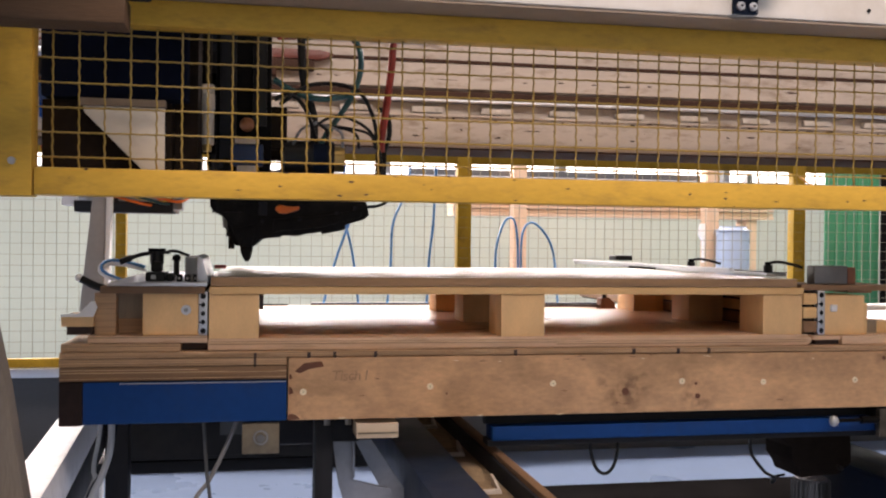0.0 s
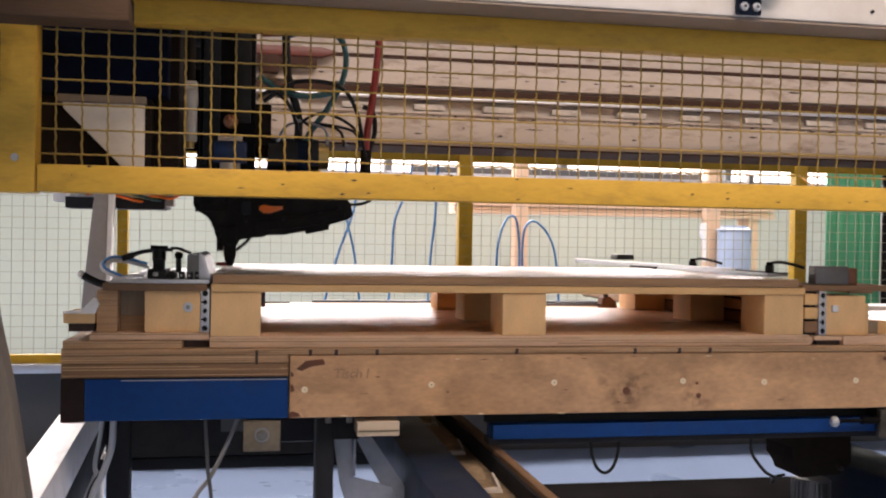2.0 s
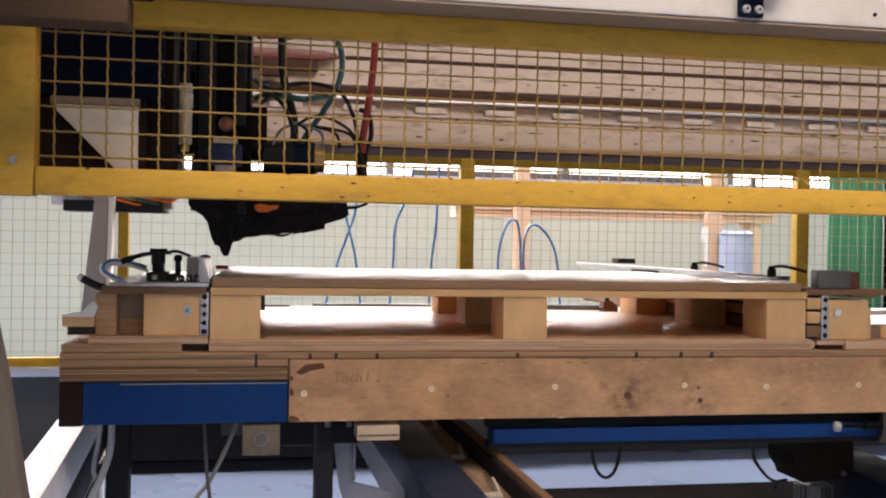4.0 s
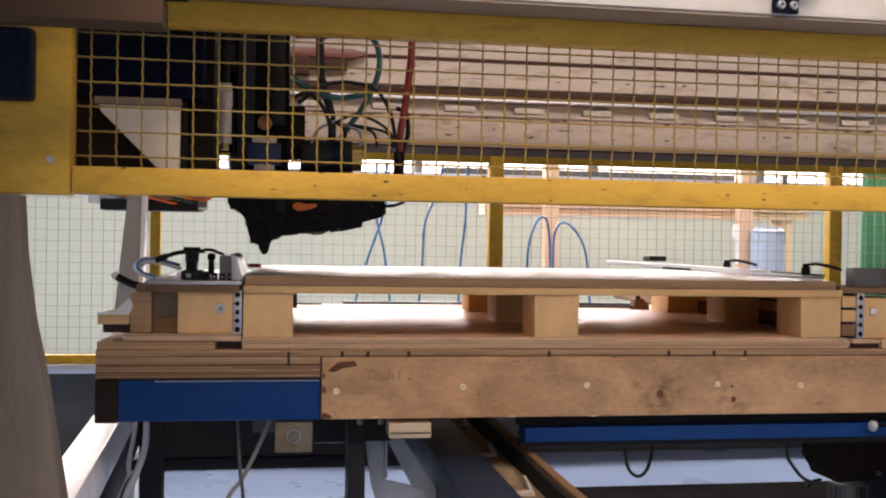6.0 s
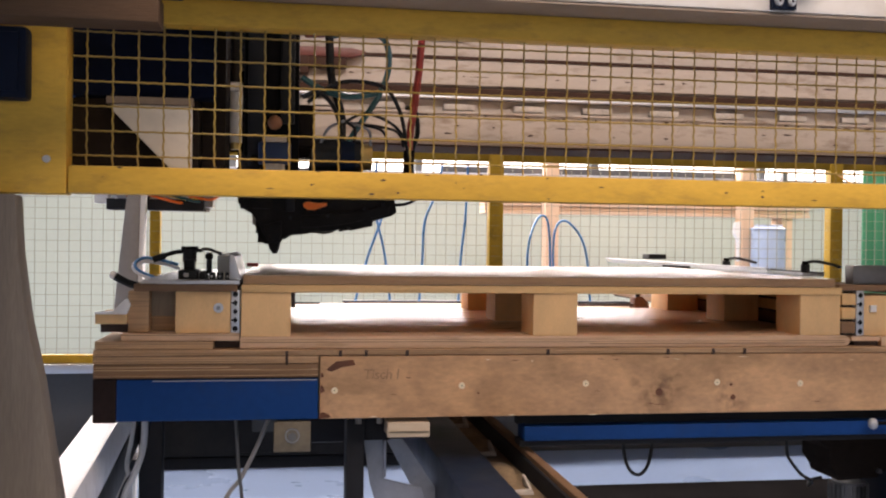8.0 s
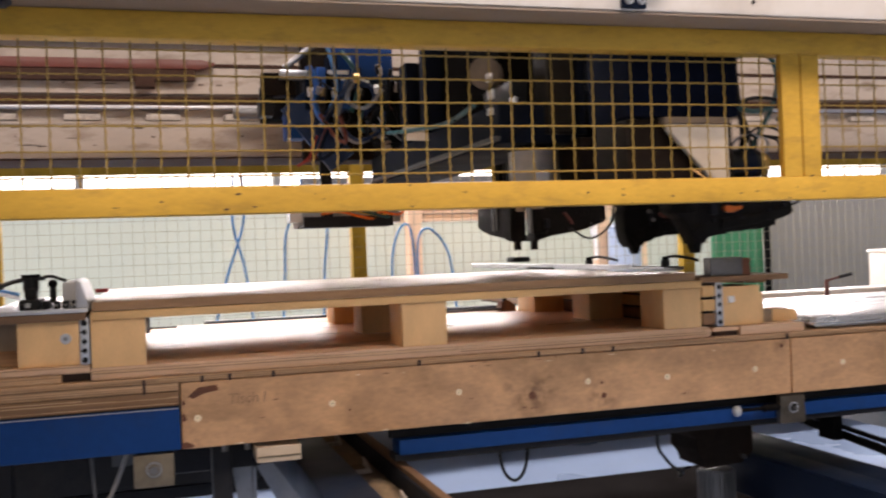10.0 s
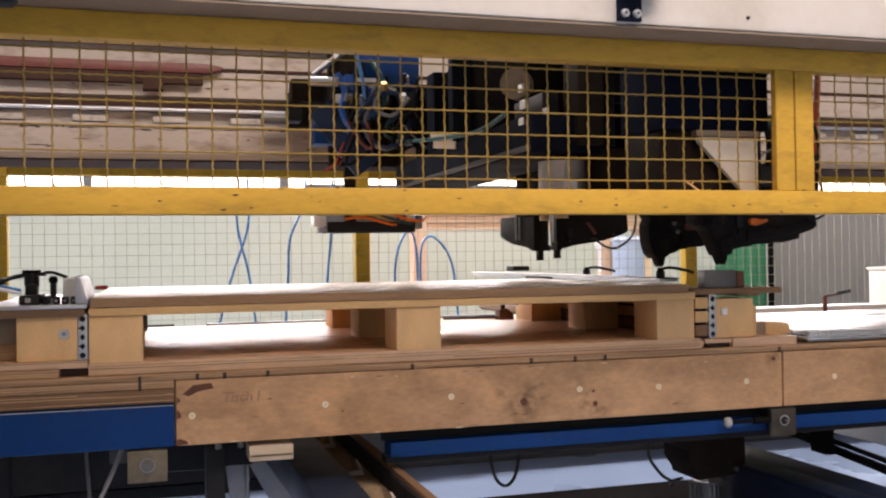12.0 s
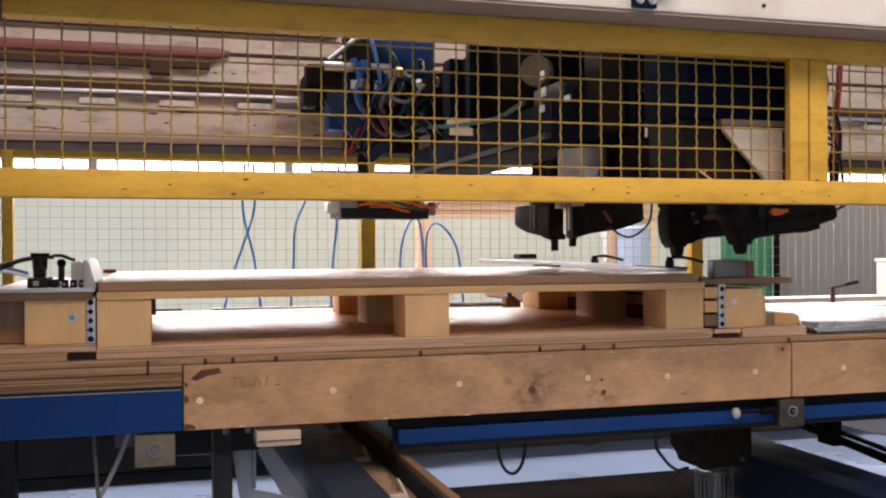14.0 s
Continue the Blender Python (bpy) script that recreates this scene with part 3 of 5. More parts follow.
# ---- front guard ----
def guard():
    g = thing("front_guard", 0.4, -0.3, 1.147, "yellow steel guard frame with crimped wire mesh", "machine guard")
    part("bottom_rail", box(B(), -0.382, 2.3, -0.32, -0.28, 1.147, 1.188, 0.003), "yellow", g)
    part("top_rail", box(B(), -0.382, 2.3, -0.32, -0.28, 1.402, 1.442, 0.003), "yellow", g)
    part("end_plate", box(B(), -0.62, -0.384, -0.322, -0.278, 1.145, 1.444, 0.004), "yellow", g)
    part("post", box(B(), 1.024, 1.0615, -0.318, -0.303, 1.188, 1.402, 0.002), "yellow", g)
    part("post", box(B(), 1.0645, 1.102, -0.318, -0.303, 1.188, 1.402, 0.002), "yellow", g)
    part("screw", rod(rod(B(), (-0.411, -0.322, 1.196), (-0.411, -0.327, 1.196), 0.0055), (-0.411, -0.327, 1.196), (-0.411, -0.329, 1.196), 0.003), "alu", g)
    rng = random.Random(23)
    for k in range(34):
        x, z = rng.uniform(-0.36, 1.5), rng.choice((1.150, 1.186, 1.185, 1.165, 1.172, 1.158)) + rng.uniform(-0.002, 0.004)
        w, h = rng.uniform(0.002, 0.014), rng.uniform(0.0006, 0.0018)
        part("paint_chip", prism(B(), [(x, z), (x + w * 0.5, z - h), (x + w, z + h * 0.4), (x + w * 0.4, z + h)], -0.3204, -0.319), "rust", g, smooth=False)
    pitch = 0.0376

    def crimped(length, axis):
        bm = B()
        n = int(length / pitch)
        pts = []
        for i in range(n * 8 + 1):
            u = i * pitch / 8
            o = 0.0013 * (1 if i % 4 == 0 else -1 if i % 4 == 2 else 0)
            e = (0.0007 if axis == "z" else 0.0003) * (1 if i % 4 == 1 else -1 if i % 4 == 3 else 0)
            pts.append((u, o, e) if axis == "x" else (e, o, u))
        pts.append((length, 0, 0) if axis == "x" else (0, 0, length))
        tube(bm, pts, 0.00145, 6, 1)
        return mesh_of("wire", bm, "wire", (0, 0, 0), True)

    def wires(x0, x1, first):
        o = ORIGIN[g]
        tall, long = crimped(0.214, "z"), crimped(x1 - x0, "x")
        x = first
        while x < x1 - 0.004:
            w = new("wire", tall)
            w.parent = g
            w.location = Vector((x + random.uniform(-0.001, 0.001), -0.298, 1.188)) - o
            x += 0.0375 if x < 0.16 else 0.0361
        for k in range(6):
            w = new("wire", long)
            w.parent = g
            w.location = Vector((x0, -0.3015, 1.2045 + k * 0.0369)) - o
    wires(-0.382, 1.024, -0.361)
    wires(1.102, 2.3, 1.128)


guard()
solid("wood_splinter", rod(rod(B(), (0.888, -0.286, 1.1885), (0.862, -0.276, 1.2095), 0.0016, 6), (0.874, -0.281, 1.2), (0.88, -0.279, 1.205), 0.0009, 5), "block_wood",
      "thin pale wood splinter lying on the guard rail", "splinter")
beam = thing("cover_beam", 0.6, -0.35, 1.446, "cream painted box girder above the guard", "girder")
part("girder", box(B(), -0.25, 2.6, -0.40, -0.18, 1.446, 2.0, 0.012), "cream", beam)
# Brown strip gives the cream underside its shaded, warm-reflecting tone.
part("bottom_strip", box(B(), -0.245, 2.6, -0.396, -0.20, 1.4425, 1.4455, 0.001), "shade_brown", beam, "strip toned brown for the shaded underside")
part("plug", rod(B(), (0.915, -0.4, 1.468), (0.915, -0.4025, 1.468), 0.003), "black", beam)
# Two unseen sheets: one shades the gantry, one the guard's left end.
solid("machine_roof", box(box(B(), -0.42, 4.6, -0.40, 1.02, 2.002, 2.03), -1.7, -0.26, -1.45, -0.41, 1.56, 1.59), "side_wall", "unseen grey sheets added to shade the gantry and the left end", "roof", "structure", smooth=False)
br = thing("sensor_bracket", 0.70, -0.405, 1.45, "small dark blue bracket with two bolts", "bracket")
part("plate", box(B(), 0.674, 0.716, -0.408, -0.401, 1.449, 1.53, 0.0015), "dark_blue", br)
part("sensor", box(B(), 0.676, 0.745, -0.43, -0.409, 1.487, 1.54, 0.003), "dark_blue", br)
for x in (0.6845, 0.7055):
    part("bolt", rod(rod(B(), (x, -0.4085, 1.4605), (x, -0.413, 1.4605), 0.0068), (x, -0.413, 1.4605), (x, -0.4155, 1.4605), 0.0045), "alu", br)
    part("socket", rod(B(), (x, -0.4155, 1.4605), (x, -0.4162, 1.4605), 0.0024, 6), "black", br)
plank = solid("plank", box(B(), -0.95, -0.237, -0.47, -0.405, 1.372, 1.412, 0.003), "dark_plank", "rough brown plank clamped above the guard", "plank")
cl = thing("clamp", -0.22, -0.44, 1.412, "blue clamp on the end of the plank", "clamp")
part("jaw", prism(B(), [(-0.33, 1.413), (-0.21, 1.413), (-0.202, 1.42), (-0.205, 1.43), (-0.33, 1.43)], -0.46, -0.42, 0.002), "dark_blue", cl)
part("strip", box(B(), -0.30, -0.206, -0.463, -0.4605, 1.416, 1.422), "bright_blue", cl, smooth=False)
sw = thing("switch_box", -0.49, -0.35, 1.278, "black-blue switch box on the guard's end plate", "switch box")
part("box", box(B(), -0.555, -0.431, -0.36, -0.3225, 1.278, 1.382, 0.008), "dark_blue", sw)
part("lid", box(B(), -0.545, -0.441, -0.366, -0.36, 1.288, 1.372, 0.003), "dark_blue", sw)
sp = thing("support_board", -0.52, -0.36, 0.0, "leaning weathered timber board under the guard", "board")
part("board", prism(B(), [(-0.62, 0.0), (-0.31, 0.0), (-0.385, 0.70), (-0.412, 0.87), (-0.431, 0.96), (-0.444, 1.06), (-0.449, 1.143), (-0.62, 1.143)], -0.345, -0.30, 0.004), "board_wood", sp)
part("batten", prism(B(), [(-0.68, 0.0), (-0.47, 0.0), (-0.487, 1.14), (-0.62, 1.14)], -0.40, -0.347, 0.004), "board_wood", sp)
part("strap", prism(B(), [(-0.56, 1.07), (-0.53, 1.075), (-0.468, 1.138), (-0.468, 1.144), (-0.56, 1.144)], -0.4045, -0.401), "bright_blue", sp)


def ply_lines(parent, x0, x1, y, z0, z1, n, seed):
    """Uneven plies standing a hair proud along the cut edge of a plywood sheet."""
    rng = random.Random(seed)
    h = (z1 - z0) / n
    for name, mat, first in (("glue_line", "ply_dark", 0), ("pale_ply", "ply_pale", 1)):
        bm = B()
        for k in range(first, n, 2):
            x = x0
            while x < x1:
                w = min(rng.uniform(0.08, 0.5), x1 - x)
                z = z0 + h * k + rng.uniform(-0.15, 0.15) * h
                if rng.random() < 0.6:
                    box(bm, x, x + w, y - rng.uniform(0.0002, 0.0008), y + 0.001, max(z, z0) + 0.0001, min(z + h * rng.uniform(0.3, 0.75), z1) - 0.0001)
                x += w
        tagged(part(name, bm, mat, parent, smooth=False), kind="stuff")


# ---- table ----
def knot(x, z, r):
    return rod(B(), (x, 0.0015, z), (x, -0.0006, z), r, 12)


def table():
    t = thing("work_table", 0.6, 0.7, 0.0, "heavy timber and steel work table of the nailing machine", "work table")
    b = part("front_beam", box(B(), 0.0, 1.2535, 0.0, 0.11, 0.75, 0.867, 0.004), "beam_wood", t, "brown planed timber beam with pale plugs")
    for x, z in ((0.028, 0.803), (0.268, 0.8095), (0.512, 0.811), (0.781, 0.811), (0.958, 0.807), (1.165, 0.808)):
        part("plug", rod(B(), (x, 0.002, z), (x, -0.0012, z), 0.0062, 14), "plug", b, "pale round wooden plug")
        part("plug_core", rod(B(), (x, 0.002, z), (x, -0.0016, z), 0.0011, 8), "galv", b)
    for x, z, r in ((0.661, 0.793, 0.0075), (0.815, 0.781, 0.0055), (0.811, 0.806, 0.003), (1.232, 0.853, 0.0045), (0.30, 0.795, 0.002)):
        part("knot", knot(x, z, r), "bark", b, "dark wood knot")
    part("stain", prism(B(), [(0.012, 0.842), (0.03, 0.857), (0.062, 0.86), (0.066, 0.85), (0.04, 0.846), (0.022, 0.838)], -0.0008, 0.002), "bark", b)
    rng = random.Random(7)
    for k in range(22):
        x, z = rng.uniform(0.02, 1.2), rng.choice((0.862, 0.858, 0.77, 0.83, 0.80, 0.756)) + rng.uniform(-0.006, 0.003)
        w, h = rng.uniform(0.004, 0.03), rng.uniform(0.0004, 0.0012)
        part("scar", prism(B(), [(x, z), (x + w * 0.5, z - h), (x + w, z), (x + w * 0.5, z + h)], -0.0006, 0.002), "bark" if k % 3 else "plug", b, smooth=False)
    for x, z, w, h in ((0.0015, 0.806, 0.008, 0.008), (0.0, 0.757, 0.022, 0.006), (0.002, 0.832, 0.006, 0.005)):
        part("bark_patch", prism(B(), [(x, z - h), (x + w, z - h * 0.6), (x + w * 0.8, z + h * 0.3), (x + w * 0.3, z + h), (x, z + h * 0.6)], -0.0007, 0.002), "bark", b)
    words = bpy.data.curves.new("pencil_mark", "FONT")
    words.body, words.size, words.shear, words.extrude, words.space_character = "Tisch I", 0.027, 0.12, 0.0003, 0.95
    draft = new("pencil_mark", words)
    bm = B()
    bm.from_mesh(bpy.data.meshes.new_from_object(draft))
    bpy.data.objects.remove(draft)
    bmesh.ops.transform(bm, matrix=Matrix.Translation((0.080, -0.0004, 0.8235)) @ Matrix.Rotation(radians(90), 4, "X"), verts=bm.verts)
    part("pencil_mark", bm, "pencil", b, "faint pencil writing", smooth=False)
    b2 = part("front_beam", box(B(), 1.2565, 3.1, 0.0, 0.11, 0.75, 0.867, 0.004), "beam_wood", t, "brown planed timber beam with pale plugs")
    for x, z in ((1.385, 0.808), (1.6, 0.81)):
        part("plug", rod(B(), (x, 0.002, z), (x, -0.0012, z), 0.0062, 14), "plug", b2)
    top = part("top_sheet", box(B(), -0.404, 3.1, 0.002, 1.35, 0.8685, 0.8795, 0.0012), "table_ply", t, "layered plywood table top")
    ply_lines(top, -0.403, 3.09, 0.002, 0.8687, 0.8793, 6, 1)
    for x in (0.035, 0.083, 0.16, 0.433, 0.676, 0.77, 0.836, 1.245):
        part("notch", box(B(), x, x + 0.006, 0.0, 0.01, 0.8665, 0.8775), "rust", top, smooth=False)
    up = part("upper_layer", box(B(), -0.404, -0.002, 0.002, 0.12, 0.8535, 0.8675, 0.001), "table_ply", t)
    ply_lines(up, -0.403, -0.003, 0.002, 0.8537, 0.8673, 7, 2)
    low = part("lower_layer", box(B(), -0.4035, -0.002, 0.003, 0.12, 0.828, 0.8525, 0.001), "dark_ply", t)
    ply_lines(low, -0.402, -0.003, 0.003, 0.8285, 0.852, 9, 3)
    part("notch", box(B(), -0.063, -0.058, 0.0005, 0.01, 0.851, 0.877), "rust", t, smooth=False)
    ch = part("steel_channel", box(B(), -0.363, -0.002, 0.001, 0.09, 0.75, 0.8265, 0.003), "blue", t, "blue painted steel channel")
    # Thin pale strip draws the highlight along the channel's top edge.
    part("worn_edge", box(B(), -0.30, -0.004, -0.0004, 0.001, 0.8225, 0.8240), "alu_paint", ch, "pale strip for the highlight on the edge", smooth=False)
    part("gap_strip", box(B(), -0.363, -0.002, 0.0002, 0.01, 0.8266, 0.8279), "black", ch, smooth=False)
    part("rusty_end", box(B(), -0.404, -0.3632, 0.001, 0.09, 0.748, 0.8265, 0.003), "end_rust", t, "rusted brown channel end")
    for x in (-0.32, 0.6, 1.7, 2.4):
        part("cross_beam", box(B(), x, x + 0.08, 0.12, 1.3, 0.76, 0.867, 0.003), "dark_steel", t)
    part("rear_beam", box(B(), -0.40, 3.1, 1.25, 1.34, 0.75, 0.867, 0.004), "beam_wood", t)
    # foot plates
    for x0, x1, pin in ((-0.083, -0.015, False), (1.222, 1.284, True)):
        p = part("foot_plate", box(B(), x0, x1, -0.003, 0.012, 0.69 if not pin else 0.687, 0.7465, 0.003), "galv" if not pin else "worn_plate", t,
                 "stained cream steel plate with a bolt" if not pin else "dark worn steel plate with a ring")
        c = (x0 + x1) / 2
        part("ring", rod(B(), (c, -0.003, 0.721), (c, -0.006, 0.721), 0.0135 if not pin else 0.0115, 24), "steel" if not pin else "alu", p)
        part("ring_core", rod(B(), (c, -0.006, 0.721), (c, -0.0075, 0.721), 0.0105 if not pin else 0.0085, 20), "galv" if not pin else "black", p)
        bm = rod(B(), (c, -0.0075, 0.721), (c, -0.014, 0.721), 0.008 if not pin else 0.004, 6 if not pin else 16)
        part("bolt_head", bm, "grey_steel", p)
        part("plate_block", box(B(), x0 + 0.004, x1 - 0.004, 0.012, 0.08, 0.70, 0.75, 0.002), "dark_steel", p)
    rail = part("lower_rail", box(B(), 0.396, 3.1, 0.02, 0.075, 0.697, 0.7255, 0.003), "blue", t, "bright blue steel rail")
    part("rail_web", box(B(), 0.388, 3.1, 0.05, 0.07, 0.7255, 0.75), "dark_steel", rail, smooth=False)
    part("rail_flange", box(B(), 0.39, 3.1, 0.03, 0.075, 0.685, 0.6968), "dark_steel", rail, smooth=False)
    pin = part("locking_pin", rod(B(), (1.125, 0.0, 0.724), (1.222, 0.0, 0.724), 0.0042), "black_metal", t, "black locking pin with a white knob")
    part("knob", ball(B(), (1.117, -0.002, 0.7235), 0.0105, 0.9, 1, 1.1), "alu_paint", pin)
    part("collar", rod(B(), (1.180, 0.0, 0.724), (1.217, 0.0, 0.724), 0.0078), "black_metal", pin)
    s = part("spacer_block", box(B(), 0.128, 0.208, 0.0, 0.07, 0.713, 0.741, 0.002), "tan", t, "pale wooden spacer block")
    part("spacer_edge", box(B(), 0.130, 0.206, -0.002, 0.0, 0.722, 0.7245), "galv", s, smooth=False)
    for x in (0.075, 0.115):
        part("bolt", rod(B(), (x, 0.03, 0.735), (x, 0.03, 0.75), 0.006, 8), "steel", t)


table()


# ---- machine bed under the table ----
def bed():
    m = thing("machine_bed", 0.7, 0.6, 0.0, "dark blue and grey steel machine bed under the table", "machine bed")
    part("track_beam", box(B(), 0.235, 0.332, -0.9, 1.3, 0.55, 0.655, 0.004), "worn_blue", m, "dark blue track beam")
    part("track_floor", box(B(), 0.3325, 0.3955, -0.9, 1.3, 0.60, 0.632, 0.002), "sawdust", m, "sawdust-covered track floor")
    part("track_lip", box(B(), 0.396, 0.404, -0.9, 1.3, 0.60, 0.664, 0.003), "dark_steel", m)
    part("track_edge", box(B(), 0.4045, 0.4225, -0.9, 1.3, 0.60, 0.672, 0.003), "plank_wood", m, "rust-brown worn track edge")
    rng = random.Random(31)
    for k in range(7):
        y = -0.76 + k * 0.3175
        part("track_clip", prism(B(), [(0.338, 0.6322), (0.378, 0.6322), (0.378, 0.637), (0.372, 0.641), (0.341, 0.639)], y - 0.006, y + 0.006, 0.001), "clip_paint", m)
        part("clip_tab", prism(B(), [(y + 0.004, 0.6322), (y + 0.075, 0.6322), (y + 0.078, 0.650), (y + 0.06, 0.647)], 0.376, 0.381, 0.001, axis="x"), "clip_paint", m)
        part("dust_ramp", prism(B(), [(y + 0.09, 0.6322), (y + 0.25, 0.6322), (y + 0.2, 0.643 + 0.005 * rng.random()), (y + 0.13, 0.648)], 0.334, 0.372, 0.004, axis="x"), "sawdust", m)
    part("leg_head", box(B(), 0.058, 0.142, 0.082, 0.14, 0.692, 0.75, 0.003), "dark_steel", m)
    part("leg", prism(B(), [(0.0905, 0.691), (0.1285, 0.691), (0.1315, 0.614), (0.206, 0.594), (0.30, 0.36), (0.30, 0.0), (0.20, 0.0), (0.20, 0.36), (0.117, 0.562), (0.1035, 0.604)],
                      0.09, 0.098, 0.0012), "leg_paint", m, "pale grey steel leg plate")
    part("leg_flange", box(B(), 0.129, 0.134, 0.08, 0.13, 0.62, 0.691, 0.001), "leg_paint", m)
    part("leg_plate", box(B(), 0.055, 0.089, 0.06, 0.14, 0.42, 0.74, 0.003), "dark_steel", m)
    part("brace", prism(B(), [(0.135, 0.691), (0.168, 0.691), (0.2585, 0.556), (0.36, 0.36), (0.36, 0.0), (0.312, 0.0), (0.312, 0.36), (0.2065, 0.558)], 0.101, 0.112, 0.0015),
         "leg_paint", m, "grey diagonal steel brace")
    turn = Matrix.Translation((-0.4435, 0.2, 0.0)) @ Matrix.Rotation(radians(3.4), 4, "Z")
    part("side_bar", box(B(), -0.033, 0.033, -0.9, 1.0, 0.60, 0.682, 0.004, turn), "dirty_white", m, "white painted side bar")
    # Dark box below the white bar, put there as its shade.
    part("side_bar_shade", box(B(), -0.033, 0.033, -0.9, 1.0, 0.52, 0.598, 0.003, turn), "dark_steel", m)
    part("rear_cabinet", box(B(), -0.46, 0.3, 1.05, 1.35, 0.455, 0.735, 0.008), "cabinet_paint", m, "dark control cabinet")
    part("cabinet_panel", box(B(), -0.2, -0.02, 1.03, 1.05, 0.47, 0.66, 0.004), "cabinet_paint", m)
    part("cabinet_plate", box(B(), -0.155, -0.06, 1.024, 1.03, 0.53, 0.59, 0.002), "kick", m)
    part("rear_sill", box(B(), -0.6, 0.3, 1.05, 1.15, 0.42, 0.453, 0.003), "dark_steel", m)
    part("motor", box(B(), -0.03, 0.09, 0.5, 0.8, 0.6, 0.72, 0.02), "dark_steel", m)
    # One beam in two tones: darker for its shaded side, lighter for its lit top.
    part("long_beam", box(B(), 1.40, 1.482, -0.6, 0.56, 0.425, 0.535, 0.004), "dark_blue", m, "dark blue cross beam")
    part("beam_top", box(B(), 1.402, 1.480, -0.6, 0.56, 0.5355, 0.5395, 0.001), "shade_navy", m, "lighter navy sheet for the lit beam top")
    part("light_beam", box(B(), 1.4835, 1.60, -0.6, 0.82, 0.46, 0.530, 0.004), "shade_navy", m, "dark navy painted steel beam")
    part("light_beam", box(B(), 2.05, 2.16, -0.4, 1.25, 0.50, 0.60, 0.004), "alu_paint", m, "light grey steel beam")
    part("pipe", rod(B(), (1.705, 0.97, 0.60), (1.40, -0.49, 0.60), 0.010), "black_metal", m)
    part("pipe", rod(B(), (1.69, 0.99, 0.622), (1.40, -0.5, 0.622), 0.006), "black_metal", m)
    part("hanger", prism(B(), [(1.16, 0.69), (1.40, 0.69), (1.405, 0.545), (1.37, 0.518), (1.268, 0.512), (1.262, 0.53), (1.243, 0.556), (1.243, 0.588), (1.215, 0.612)], 0.37, 0.50, 0.004), "brown_metal", m)
    part("hanger_bolt", rod(B(), (1.372, 0.37, 0.535), (1.372, 0.36, 0.535), 0.006, 8), "steel", m)
    part("bearing", box(B(), 1.499, 1.524, 0.18, 0.24, 0.594, 0.69, 0.004), "black_metal", m)
    mo = part("gear_motor", rod(B(), (1.337, 0.44, 0.20), (1.337, 0.44, 0.495), 0.040, 20), "grey_steel", m, "finned grey electric motor")
    for k in range(24):
        a = k * math.pi / 12
        part("fin", box(B(), -0.002, 0.002, 0.038, 0.048, 0.2, 0.49, 0.0, Matrix.Translation((1.337, 0.44, 0)) @ Matrix.Rotation(a, 4, "Z")), "grey_steel", mo, smooth=False)
    for x, y in ((-0.45, 0.9), (2.4, 0.9), (2.4, 0.1), (-0.45, -0.5)):
        part("bed_leg", box(B(), x, x + 0.06, y, y + 0.06, 0, 0.6, 0.004), "dark_steel", m)


bed()
# Sheet added to darken the floor below the table, not a real mat.
solid("floor_mat", box(B(), 0.46, 2.9, 0.5, 2.34, 0.001, 0.016, 0.003), "floor_black", "matt black sheet added where the floor under the table is dark", "mat")
for pts, r, mt in ((((-0.155, 0.05, 0.76), (-0.1507, 0.05, 0.694), (-0.147, 0.05, 0.641), (-0.14, 0.05, 0.58), (-0.12, 0.05, 0.3), (-0.12, 0.05, 0.0)), 0.0036, "kick"),
                   (((-0.086, 0.058, 0.76), (-0.113, 0.058, 0.693), (-0.144, 0.058, 0.63), (-0.17, 0.058, 0.594), (-0.21, 0.058, 0.5), (-0.22, 0.058, 0.0)), 0.0042, "column_grey"),
                   (((-0.322, 0.075, 0.76), (-0.325, 0.075, 0.69), (-0.34, 0.075, 0.64), (-0.362, 0.075, 0.58), (-0.38, 0.075, 0.4), (-0.38, 0.075, 0.0)), 0.0065, "alu_paint"),
                   (((-0.343, 0.1, 0.76), (-0.35, 0.1, 0.70), (-0.358, 0.1, 0.65), (-0.352, 0.1, 0.60), (-0.36, 0.1, 0.4), (-0.36, 0.1, 0.0)), 0.0045, "alu_paint"),
                   (((-0.312, 0.085, 0.76), (-0.322, 0.085, 0.70), (-0.342, 0.085, 0.645), (-0.37, 0.085, 0.585), (-0.39, 0.085, 0.4), (-0.39, 0.085, 0.0)), 0.003, "slate")):
    solid("conduit", tube(B(), pts, r, 8, 6), mt, "thin grey conduit hanging below the table", "conduit", group="conduits under the table")
for pts in (((0.621, 0.09, 0.70), (0.623, 0.09, 0.655), (0.634, 0.09, 0.622), (0.653, 0.09, 0.609), (0.671, 0.09, 0.622), (0.681, 0.09, 0.655), (0.683, 0.09, 0.70)),
            ((0.979, 0.09, 0.7), (0.986, 0.1, 0.646), (0.999, 0.1, 0.622), (1.02, 0.1, 0.598), (1.043, 0.1, 0.584), (1.093, 0.2, 0.549), (1.2, 0.38, 0.515), (1.24, 0.4, 0.515))):
    solid("cable_loop", tube(B(), pts, 0.0035, 8, 6), "black", "thin black cable loop hanging below the rail", "cable", group="black cable loops")


